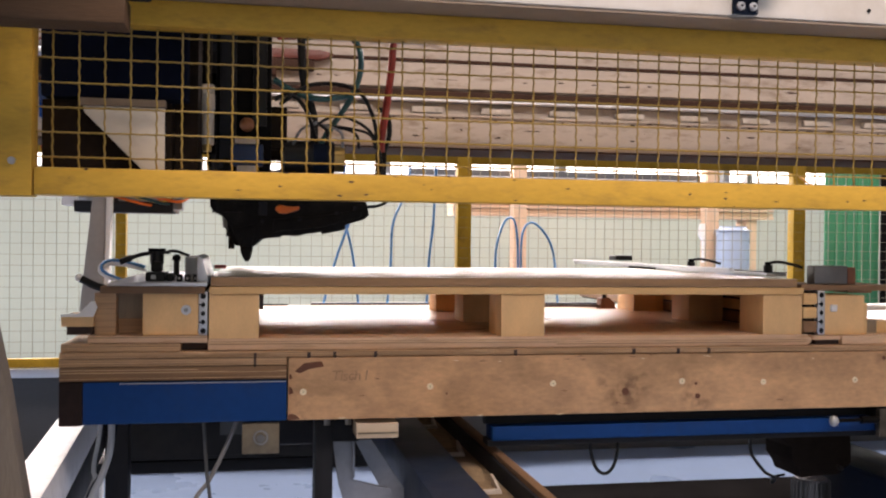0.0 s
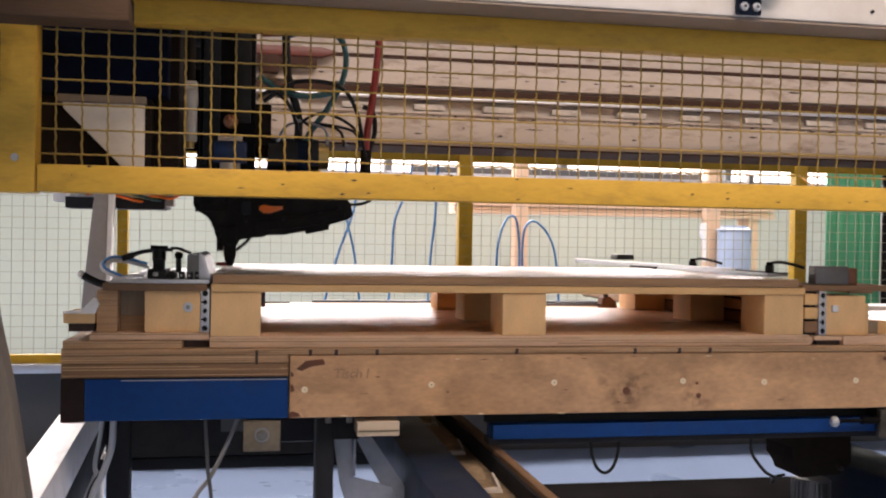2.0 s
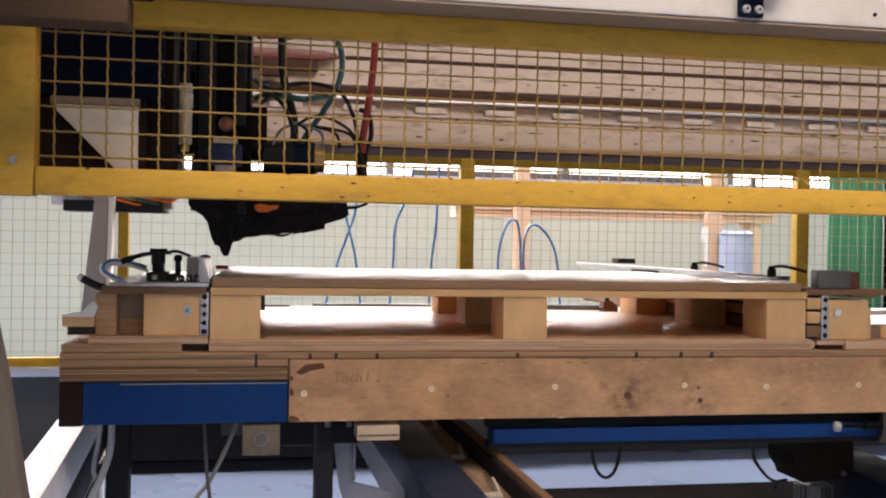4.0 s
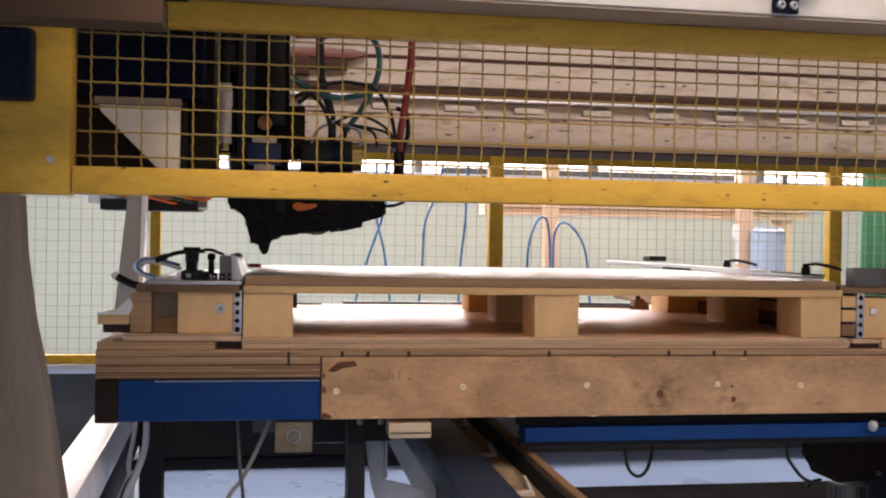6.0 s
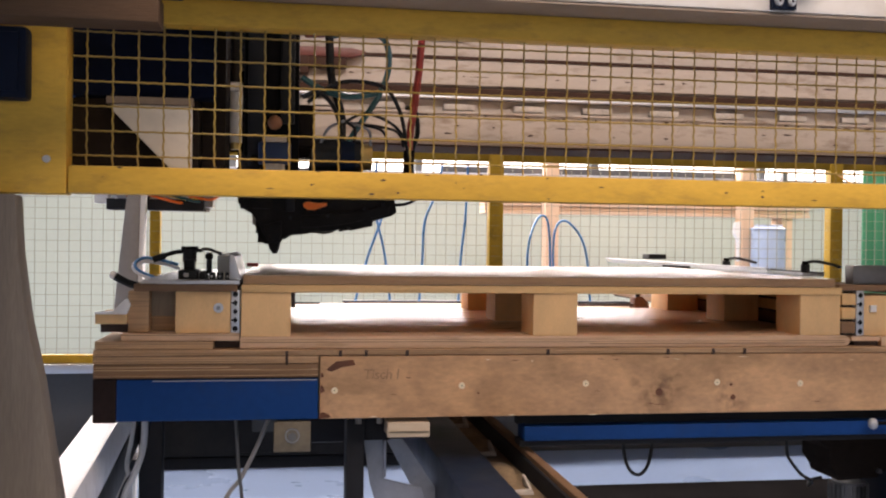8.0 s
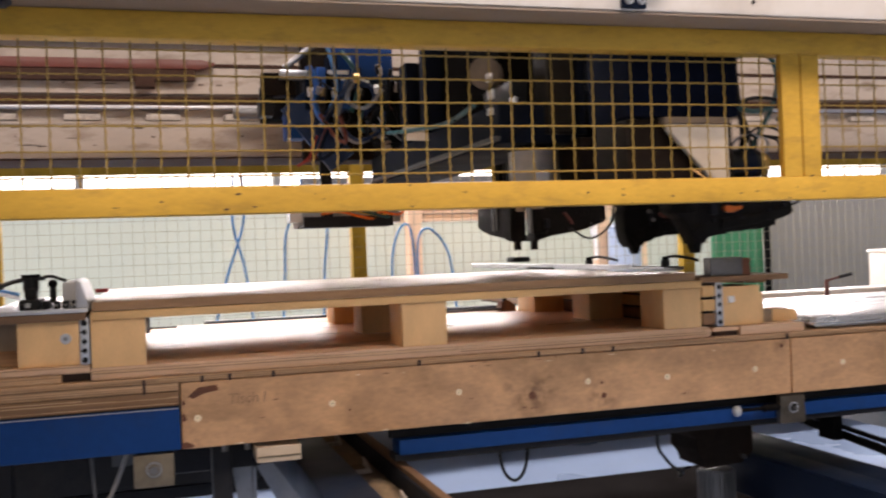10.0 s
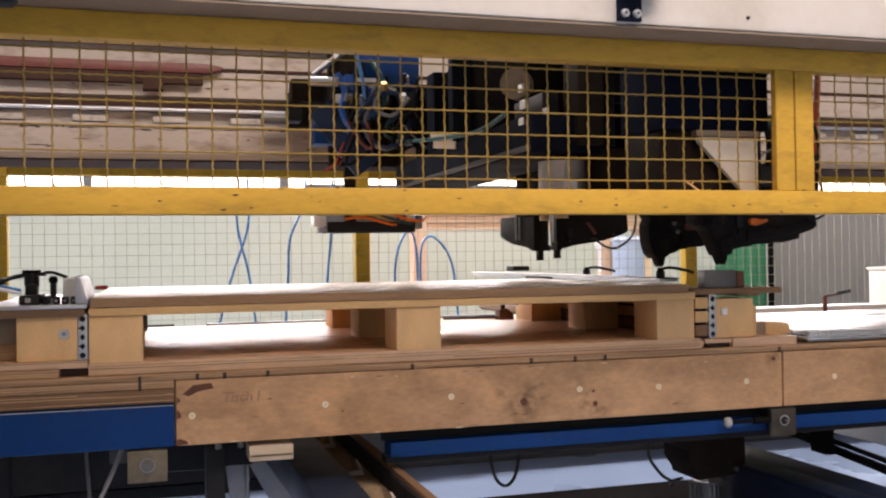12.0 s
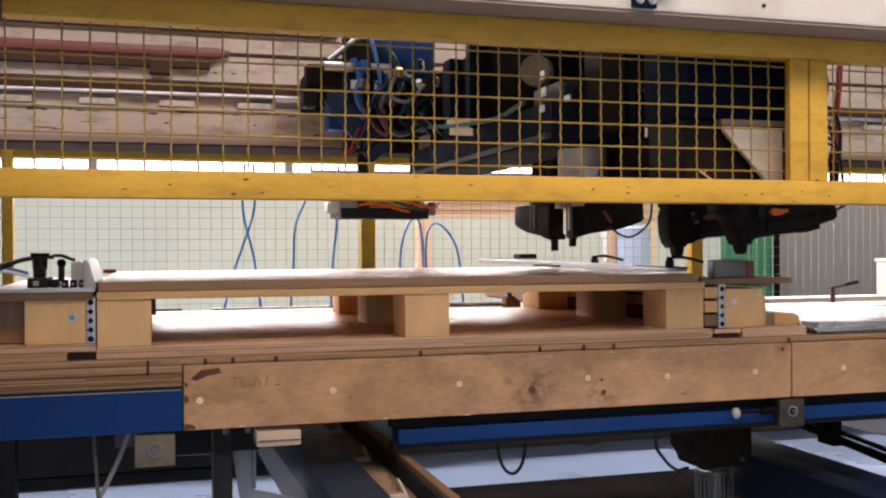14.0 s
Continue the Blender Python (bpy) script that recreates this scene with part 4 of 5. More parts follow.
# ---- pallet ----
def pallet():
    p = thing("pallet", 0.45, 0.41, 0.88, "new pale plywood pallet with nine blocks, being nailed", "pallet")
    bm = prism(B(), [(-0.146, 0.8805), (1.062, 0.8805), (1.07, 0.887), (1.07, 0.894), (1.06, 0.902), (-0.146, 0.902)], 0.008, 0.81, 0.0012)
    sheet = part("bottom_sheet", bm, "base_ply", p, "smooth plywood bottom sheet")
    ply_lines(sheet, -0.144, 1.058, 0.008, 0.8815, 0.901, 8, 4)
    for x0, x1 in ((-0.144, -0.054), (0.4085, 0.4965), (0.961, 1.049)):
        for k in range(3):
            y = 0.01 + 0.35 * k
            part("block", box(B(), x0 + random.uniform(-0.001, 0.001), x1, y, y + 0.1, 0.9022, 0.9842, 0.0016), "block_wood", p)
    part("lead_board", box(B(), -0.1445, 1.05, 0.006, 0.808, 0.9845, 0.9985, 0.0012), "pale_board", p, "pale board under the deck")
    part("deck_sheet", box(B(), -0.142, 1.036, 0.009, 0.81, 0.9996, 1.0165, 0.0012), "deck_ply", p, "worn shiny plywood deck sheet")
    part("deck_edge", box(B(), -0.141, 1.035, 0.0066, 0.0088, 1.0005, 1.0155), "deck_edge", p, "brown plywood deck edge", smooth=False)


pallet()
nails = thing("nail_strip", -0.03, 0.03, 0.96, "small steel hinge and pin on a pallet block", "hinge")
part("plate", box(B(), -0.0535, -0.046, 0.03, 0.05, 0.955, 0.9825, 0.001), "rust", nails)
part("pin", box(B(), -0.046, 0.0, 0.038, 0.042, 0.9615, 0.9645), "black_metal", nails)


rear = thing("rear_stop", 0.95, 0.96, 0.88, "small rusty rear stop with a steel bar behind the pallet", "pallet stop")
part("bar", box(B(), 0.78, 0.95, 0.945, 0.958, 0.898, 0.905, 0.001), "rust", rear)
part("bracket", prism(B(), [(0.95, 0.8802), (1.0, 0.8802), (0.995, 0.912), (0.975, 0.927), (0.952, 0.924)], 0.94, 0.98, 0.0015), "bark", rear)
part("knob", rod(B(), (0.965, 0.95, 0.925), (0.965, 0.95, 0.938), 0.007, 12), "black", rear)
part("upright", box(B(), 1.018, 1.036, 0.94, 0.98, 0.8802, 0.932, 0.0015), "block_wood", rear)


# ---- fixtures ----
def profile_face(parent, x0, x1, y, z0, z1):
    """Dark slots on the cut end of an aluminium extrusion."""
    n = 5
    h = (z1 - z0) / n
    for k in range(n):
        zc = z0 + h * (k + 0.5)
        xc = (x0 + x1) / 2
        bm = rod(B(), (xc, y - 0.001, zc), (xc, y + 0.003, zc), 0.0052 if k in (0, 4) else 0.0042, 10)
        box(bm, xc - 0.0012, xc + 0.0012, y - 0.001, y + 0.003, zc - h * 0.32, zc + h * 0.32)
        if k % 2:
            box(bm, xc - 0.007, xc + 0.004, y - 0.001, y + 0.003, zc - 0.0014, zc + 0.0014)
        part("slot", bm, "black", parent, smooth=False)


def left_fixture():
    f = thing("left_stop", -0.27, 0.3, 0.88, "wooden side stop with aluminium profile on the table", "pallet stop")
    bb = part("base_board", box(B(), -0.402, -0.194, 0.006, 0.7, 0.8802, 0.8945, 0.0012), "table_ply", f)
    ply_lines(bb, -0.401, -0.195, 0.006, 0.8815, 0.8935, 6, 5)
    bs = part("base_step", box(B(), -0.357, -0.147, 0.01, 0.7, 0.895, 0.908, 0.0012), "base_ply", f)
    ply_lines(bs, -0.356, -0.148, 0.01, 0.896, 0.907, 5, 6)
    part("torn_edge", prism(B(), [(-0.404, 0.9432), (-0.404, 0.947), (-0.372, 0.95), (-0.352, 0.971), (-0.346, 0.972), (-0.341, 0.96), (-0.348, 0.9432)], 0.012, 0.0195, 0.001),
         "white", f, "torn pale paper edge")
    part("base_gap", box(B(), -0.193, -0.147, 0.03, 0.7, 0.8802, 0.8945), "rust", f, smooth=False)
    w = part("front_block", box(B(), -0.263, -0.164, 0.02, 0.12, 0.9085, 0.985, 0.0015), "block_wood", f, "pale wooden block with a screw")
    part("washer", rod(B(), (-0.186, 0.02, 0.955), (-0.186, 0.0175, 0.955), 0.009, 18), "alu", w)
    part("screw", rod(B(), (-0.186, 0.0175, 0.955), (-0.186, 0.0155, 0.955), 0.004, 8), "steel", w)
    e = part("profile", box(B(), -0.1635, -0.1475, 0.018, 0.72, 0.9085, 0.9885, 0.001), "alu", f, "slotted aluminium profile")
    profile_face(e, -0.1635, -0.1475, 0.018, 0.9085, 0.9885)
    part("grey_block", box(B(), -0.311, -0.2635, 0.06, 0.16, 0.9365, 0.985, 0.0012), "grey_wood", f)
    part("side_block", box(B(), -0.348, -0.3115, 0.03, 0.14, 0.9085, 0.985, 0.0012), "table_ply", f)
    part("low_block", box(B(), -0.311, -0.2635, 0.07, 0.14, 0.9085, 0.936, 0.0012), "table_ply", f)
    part("step_block", box(B(), -0.404, -0.349, 0.02, 0.14, 0.925, 0.943, 0.0012), "block_wood", f)
    part("step_pad", box(B(), -0.398, -0.352, 0.04, 0.14, 0.9085, 0.9245, 0.001), "rust", f)
    part("top_board", box(B(), -0.336, -0.152, 0.012, 0.7, 0.9855, 0.9985, 0.001), "plank_wood", f)
    part("top_plate", prism(B(), [(-0.325, 0.999), (-0.148, 0.999), (-0.148, 1.006), (-0.32, 1.006)], 0.01, 0.7, 0.0012), "alu", f, "scuffed aluminium top plate")
    c = thing("toggle_clamp", -0.22, 0.12, 1.006, "black toggle clamp with a bent lever on the side stop", "clamp", group="clamps")
    part("base", box(B(), -0.262, -0.228, 0.05, 0.15, 1.006, 1.023, 0.002), "black", c)
    part("base_slot", box(B(), -0.252, -0.243, 0.0485, 0.052, 1.010, 1.018, 0.0008), "alu_paint", c)
    part("tower", box(B(), -0.256, -0.236, 0.085, 0.12, 1.023, 1.042, 0.002), "black", c)
    part("hub", rod(B(), (-0.246, 0.10, 1.038), (-0.246, 0.10, 1.062), 0.013, 16), "black", c)
    part("hub_cap", rod(B(), (-0.246, 0.10, 1.062), (-0.246, 0.10, 1.067), 0.016, 16), "black_metal", c)
    part("cross_head", box(B(), -0.262, -0.222, 0.09, 0.115, 1.056, 1.063, 0.002), "black", c)
    part("lever", tube(B(), [(-0.255, 0.1, 1.058), (-0.275, 0.098, 1.055), (-0.295, 0.095, 1.048), (-0.306, 0.094, 1.043)], 0.0042, 8, 5), "black", c)
    part("lever_grip", tube(B(), [(-0.292, 0.0955, 1.049), (-0.303, 0.094, 1.045), (-0.313, 0.093, 1.041)], 0.0062, 10, 4), "black", c)
    part("lever", tube(B(), [(-0.225, 0.10, 1.062), (-0.21, 0.10, 1.062), (-0.197, 0.10, 1.057), (-0.186, 0.10, 1.053)], 0.003, 8, 5), "black", c)
    part("spindle", rod(B(), (-0.209, 0.09, 1.016), (-0.209, 0.09, 1.056), 0.0055, 12), "black", c)
    part("spindle_nut", rod(B(), (-0.209, 0.09, 1.044), (-0.209, 0.09, 1.053), 0.0085, 6), "black_metal", c)
    part("foot", box(B(), -0.224, -0.214, 0.05, 0.14, 1.006, 1.020, 0.0015), "black", c)
    for k in range(3):
        xx = -0.205 + 0.0145 * k
        part("slide_block", box(B(), xx, xx + 0.0105, 0.036, 0.058, 1.0062, 1.0195, 0.0012), "black", c)
        part("block_screw", rod(B(), (xx + 0.005, 0.036, 1.0125), (xx + 0.005, 0.0345, 1.0125), 0.0026, 8), "steel", c)
    part("guide", box(B(), -0.198, -0.172, 0.15, 0.4, 1.006, 1.05, 0.003), "white", c, "bright white guide")
    part("stop_finger", prism(B(), [(-0.168, 1.0065), (-0.146, 1.0065), (-0.150, 1.022), (-0.158, 1.05), (-0.168, 1.056)], 0.03, 0.3, 0.002), "alu", c)
    part("red_tip", box(B(), -0.142, -0.118, 0.16, 0.18, 1.0275, 1.035, 0.003), "red", c, "dark red handle tip")
    h = thing("hose_loop", -0.36, 0.2, 0.96, "white and black air hose loop beside the side stop", "hose")
    for k, (dx, dz, mt) in enumerate(((0.0, 0.0, "white_hose"), (0.008, -0.004, "white_hose"), (0.004, 0.004, "blue_hose"))):
        part("loop", tube(B(), [(-0.322 + dx, 0.26, 0.992 + dz), (-0.345 + dx, 0.27, 1.0 + dz), (-0.372 + dx, 0.28, 1.012 + dz), (-0.378 + dx, 0.29, 1.026 + dz), (-0.362 + dx, 0.30, 1.036 + dz),
                                (-0.33 + dx, 0.31, 1.032 + dz), (-0.295 + dx, 0.32, 1.022 + dz)], 0.0034, 8, 6), mt, h)
    part("black_plug", tube(B(), [(-0.40, 0.2, 1.005), (-0.37, 0.2, 0.99), (-0.335, 0.2, 0.982)], 0.008, 8, 5), "black", h)
    part("plug_tip", ball(B(), (-0.403, 0.2, 1.007), 0.008), "white", h)


left_fixture()


def right_fixture():
    f = thing("right_stop", 1.17, 0.7, 0.88, "wooden side stop with long aluminium profile on the table", "pallet stop")
    part("base_board", box(B(), 1.14, 1.297, 0.008, 0.6, 0.8802, 0.899, 0.0012), "base_ply", f)
    part("base_gap", box(B(), 1.086, 1.1395, 0.02, 0.6, 0.8802, 0.890), "rust", f, smooth=False)
    part("base_lip", box(B(), 1.076, 1.1395, 0.012, 0.6, 0.8902, 0.899, 0.001), "base_ply", f)
    w = part("front_block", box(B(), 1.1065, 1.198, 0.02, 0.12, 0.9, 0.9825, 0.0015), "block_wood", f, "pale wooden block with a square nut")
    part("nut", box(B(), 1.118, 1.132, 0.0135, 0.02, 0.949, 0.963, 0.0015), "white", w)
    part("backing_block", box(B(), 1.199, 1.212, 0.03, 0.12, 0.9, 0.966, 0.001), "block_wood", f)
    e = part("profile", box(B(), 1.0895, 1.106, 0.018, 1.45, 0.9, 0.992, 0.001), "alu", f, "slotted aluminium profile")
    profile_face(e, 1.0895, 1.106, 0.018, 0.9, 0.992)
    for z in (0.905, 0.934, 0.963):
        part("side_bar", box(B(), 1.058, 1.089, 0.02, 1.45, z, z + 0.0235, 0.0015), "pale_board" if z > 0.91 else "dark_ply", f)
    part("side_web", box(B(), 1.066, 1.0893, 0.03, 1.45, 0.9, 0.99), "black", f, smooth=False)
    part("top_board", box(B(), 1.052, 1.27, 0.02, 0.16, 0.9925, 1.0045, 0.001), "dark_ply", f)
    part("back_board", box(B(), 1.212, 1.27, 0.1, 0.2, 0.9835, 0.992, 0.001), "dark_ply", f)
    s = solid("steel_block", box(B(), 1.088, 1.165, 0.03, 0.06, 1.005, 1.044, 0.0025), "grey_steel", "dark grey steel block with a rusty end on the side stop", "block")
    part("rusty_end", box(B(), 1.1652, 1.184, 0.03, 0.06, 1.0052, 1.041, 0.002), "bark", s)
    wd = thing("wooden_wedge", 1.26, 0.1, 0.9, "small pale wedge with a dark end beside the stop", "wedge")
    part("dark_end", box(B(), 1.214, 1.255, 0.06, 0.12, 0.8995, 0.926, 0.001), "grey_wood", wd)
    part("wedge", prism(B(), [(1.2555, 0.8995), (1.32, 0.8995), (1.318, 0.918), (1.31, 0.924), (1.2555, 0.926)], 0.06, 0.12, 0.001), "block_wood", wd)
    r = thing("guide_rail", 1.06, 0.7, 1.017, "long polished aluminium guide rail on the pallet edge", "guide rail")
    part("rail", box(B(), 1.04, 1.088, 0.14, 1.46, 1.0172, 1.0245, 0.001), "alu", r)
    part("rail_lip", box(B(), 1.036, 1.046, 0.3, 1.46, 1.0247, 1.031, 0.001), "alu", r)
    part("scale_strip", box(B(), 1.06, 1.085, 0.13, 0.45, 1.0247, 1.027, 0.0008), "black", r)
    for y in (0.16, 0.55):
        lv = thing("clamp_lever", 1.06, y, 1.0247, "black star lever on the guide rail", "clamp lever", group="clamp levers")
        part("hub", rod(B(), (1.055, y, 1.0247), (1.055, y, 1.042), 0.010, 14), "black", lv)
        part("cap", rod(B(), (1.055, y, 1.042), (1.055, y, 1.049), 0.007, 12), "black_metal", lv)
        part("lever", tube(B(), [(1.055, y, 1.046), (1.08, y, 1.049), (1.11, y - 0.01, 1.043), (1.13, y - 0.015, 1.037)], 0.0035, 8, 5), "black", lv)
    st = thing("stop_block", 1.05, 1.05, 1.036, "black plastic stop block on the guide rail", "stop block")
    part("body", box(B(), 1.03, 1.085, 1.03, 1.09, 1.036, 1.052, 0.003), "black", st)
    part("pad", box(B(), 1.02, 1.03, 0.72, 0.9, 1.0172, 1.0225, 0.001), "black_metal", st)


right_fixture()


def right_table():
    for k in range(7):
        x = 1.34 + 0.03 * k + random.uniform(-0.02, 0.02)
        solid("metal_sheet", box(B(), x, x + 1.0, 0.05 + 0.13 * k, 0.05 + 0.13 * k + 0.122, 0.8802 + 0.0012 * (k % 3), 0.8862 + 0.0012 * (k % 3) , 0.0008), "sheet_alu",
              "bright scuffed aluminium strip lying on the table", "metal strip", group="aluminium strips")
    for k in range(3):
        solid("metal_sheet", box(B(), 1.33 + 0.02 * k, 1.9, 0.02 + 0.02 * k, 0.30, 0.8890 + 0.004 * k, 0.8925 + 0.004 * k, 0.0006), "sheet_alu",
              "bright scuffed aluminium strip lying on the table", "metal strip", group="aluminium strips")
    solid("rail_board", box(B(), 1.75, 2.6, 0.98, 1.08, 0.8802, 0.900, 0.003), "white", "white board lying across the table", "board")
    c = thing("red_lever", 2.05, 0.9, 0.886, "red and black clamp lever standing on the table", "clamp lever")
    part("stem", rod(B(), (2.06, 0.9, 0.888), (2.06, 0.9, 0.935), 0.0075, 12), "red_bar", c)
    part("handle", tube(B(), [(2.055, 0.9, 0.935), (2.085, 0.9, 0.94), (2.125, 0.895, 0.949)], 0.004, 8, 5), "red_bar", c)
    part("grip", tube(B(), [(2.105, 0.897, 0.945), (2.13, 0.894, 0.95), (2.15, 0.89, 0.954)], 0.006, 8, 4), "black", c)
    w = thing("white_bench_unit", 2.5, 1.2, 0.88, "white boxed bench unit with a dark clamp", "bench unit")
    part("body", box(B(), 2.60, 3.08, 1.09, 1.34, 0.8802, 1.010, 0.006), "white", w)
    part("lid", box(B(), 2.595, 3.085, 1.088, 1.345, 1.0105, 1.022, 0.003), "white", w)
    part("base_strip", box(B(), 2.61, 3.08, 1.074, 1.0885, 0.8802, 0.906, 0.002), "black", w)
    part("clamp", box(B(), 2.556, 2.606, 1.055, 1.073, 0.8802, 0.992, 0.003), "black", w)


right_table()


# ---- nailing gantry ----
def gun(g, y, shift, kind, mark, turn=0):
    """One nailer on the gantry, its tip near local x 0, turned about the upright through its tip; it slides up and down."""
    x0 = X0 + shift
    about = Matrix.Translation((x0, y, 0)) @ Matrix.Rotation(radians(turn), 4, "Z") @ Matrix.Translation((-x0, -y, 0))

    def put(name, bm, mat, parent, label=""):
        bmesh.ops.transform(bm, matrix=about, verts=bm.verts)
        return part(name, bm, mat, parent, label)

    def pr(name, pts, y0, y1, mat, parent, label="", bevel=0.0015):
        return put(name, prism(B(), [(x0 + a, b) for a, b in pts], y + y0, y + y1, bevel), mat, parent, label)

    if kind == "long":
        body = pr("nailer", [(-0.012, 1.21), (-0.010, 1.098), (0.012, 1.102), (0.045, 1.111), (0.09, 1.117), (0.135, 1.123), (0.18, 1.135), (0.214, 1.147), (0.22, 1.156), (0.216, 1.21),
                             (0.077, 1.21), (0.07, 1.196), (0.054, 1.21)], -0.026, 0.026, "gun_black", g, "black pneumatic nailer with a tilted magazine", 0.003)
        nose = pr("nose", [(-0.0085, 1.135), (-0.0085, 1.0735), (0.0085, 1.0735), (0.0085, 1.135)], -0.009, 0.009, "gun_black", body)
        pr("nose_guide", [(0.0087, 1.128), (0.0087, 1.094), (0.012, 1.0985), (0.012, 1.128)], -0.008, 0.008, "gun_black", nose)
        pr("collar", [(-0.013, 1.098), (-0.013, 1.116), (0.03, 1.122), (0.034, 1.108)], -0.032, -0.0265, "gun_black", body)
        if turn:
            for a in (0.075, 0.098):
                put("guide_rod", rod(B(), (x0 + a, y + 0.031, 1.135), (x0 + a, y + 0.031, 1.22), 0.003, 10), "steel", body, "bright steel guide rod")
        else:
            pr("slide_plate", [(-0.023, 1.21), (-0.022, 1.121), (-0.014, 1.121), (-0.014, 1.21)], -0.03, -0.014, "grey_steel", body, "grey slide plate")
            pr("lever", [(0.080, 1.176), (0.090, 1.178), (0.106, 1.158), (0.114, 1.144), (0.106, 1.142), (0.094, 1.158)], -0.033, -0.0265, mark, body, "dull red lever")
    else:
        out = [(-0.067, 1.21), (-0.067, 1.151), (-0.061, 1.142), (-0.041, 1.130), (-0.030, 1.115), (-0.020, 1.094), (-0.0115, 1.0755)]
        if kind == "hosed":
            out = [(-0.037, 1.21), (-0.037, 1.175), (-0.031, 1.168), (-0.038, 1.150), (-0.036, 1.112), (-0.028, 1.085), (-0.0165, 1.072)]
        body = pr("nailer", out + [(0.0125, 1.076), (0.018, 1.087), (0.039, 1.092), (0.064, 1.094), (0.068, 1.0975), (0.102, 1.0985), (0.142, 1.107), (0.145, 1.101), (0.186, 1.110),
                                   (0.186, 1.119), (0.222, 1.130), (0.232, 1.138), (0.227, 1.162), (0.222, 1.165), (0.222, 1.21)],
                  -0.026, 0.026, "gun_black", g, "black pneumatic nailer with a tilted magazine", 0.0018)
        nose = pr("nose", [(-0.0112, 1.125), (-0.0112, 1.0765), (-0.007, 1.063), (-0.002, 1.055), (0.006, 1.056), (0.009, 1.063), (0.0122, 1.0765), (0.0122, 1.125)], -0.014, 0.014,
                  "gun_black", body)
        put("nose_hose", tube(B(), [(x0 + 0.0115, y, 1.086), (x0 + 0.02, y, 1.092), (x0 + 0.032, y, 1.103), (x0 + 0.044, y, 1.121), (x0 + 0.05, y, 1.135)], 0.0032, 8, 5), "black", nose)
        pr("nose_cheek", [(-0.020, 1.108), (-0.014, 1.088), (-0.008, 1.078), (0.010, 1.078), (0.014, 1.094), (0.014, 1.118)], -0.031, -0.0265, "gun_black", body)
        pr("magazine_cover", [(0.05, 1.104), (0.14, 1.114), (0.216, 1.134), (0.218, 1.150), (0.14, 1.136), (0.05, 1.128)], -0.031, -0.0265, "gun_black", body)
        pr("lever", [(0.054, 1.145), (0.062, 1.139), (0.075, 1.139), (0.098, 1.147), (0.098, 1.153), (0.08, 1.152), (0.062, 1.155), (0.054, 1.151)], -0.037, -0.0265, mark, body, "orange lever")
        if kind == "front":
            put("head", rod(B(), (x0 - 0.03, y - 0.004, 1.14), (x0 - 0.03, y - 0.004, 1.24), 0.034, 20), "gun_black", body)
            put("head_ring", rod(B(), (x0 - 0.03, y - 0.004, 1.155), (x0 - 0.03, y - 0.004, 1.160), 0.0355, 20), "gun_black", body)
        if kind == "hosed":
            put("air_line", tube(B(), [(x0 + 0.012, y - 0.02, 1.085), (x0 + 0.03, y - 0.03, 1.09), (x0 + 0.045, y - 0.034, 1.105), (x0 + 0.05, y - 0.03, 1.125), (x0 + 0.04, y - 0.03, 1.15)], 0.004, 8, 5),
                 "gun_black", body)
            put("elbow", ball(B(), (x0 + 0.035, y - 0.034, 1.135), 0.0055), "steel", body)
            put("elbow", ball(B(), (x0 + 0.025, y - 0.034, 1.155), 0.005), "steel", body)
    for a, b in ((0.03, 1.124), (0.10, 1.128), (0.17, 1.142), (0.205, 1.152)):
        put("bolt", rod(B(), (x0 + a, y - 0.0262, b), (x0 + a, y - 0.034, b), 0.0035, 8), "dark_steel", body)
    put("latch", box(B(), x0 + 0.022, x0 + 0.038, y - 0.035, y - 0.0265, 1.135, 1.16, 0.002), "dark_steel", body)
    return body, nose


X0 = 0.0


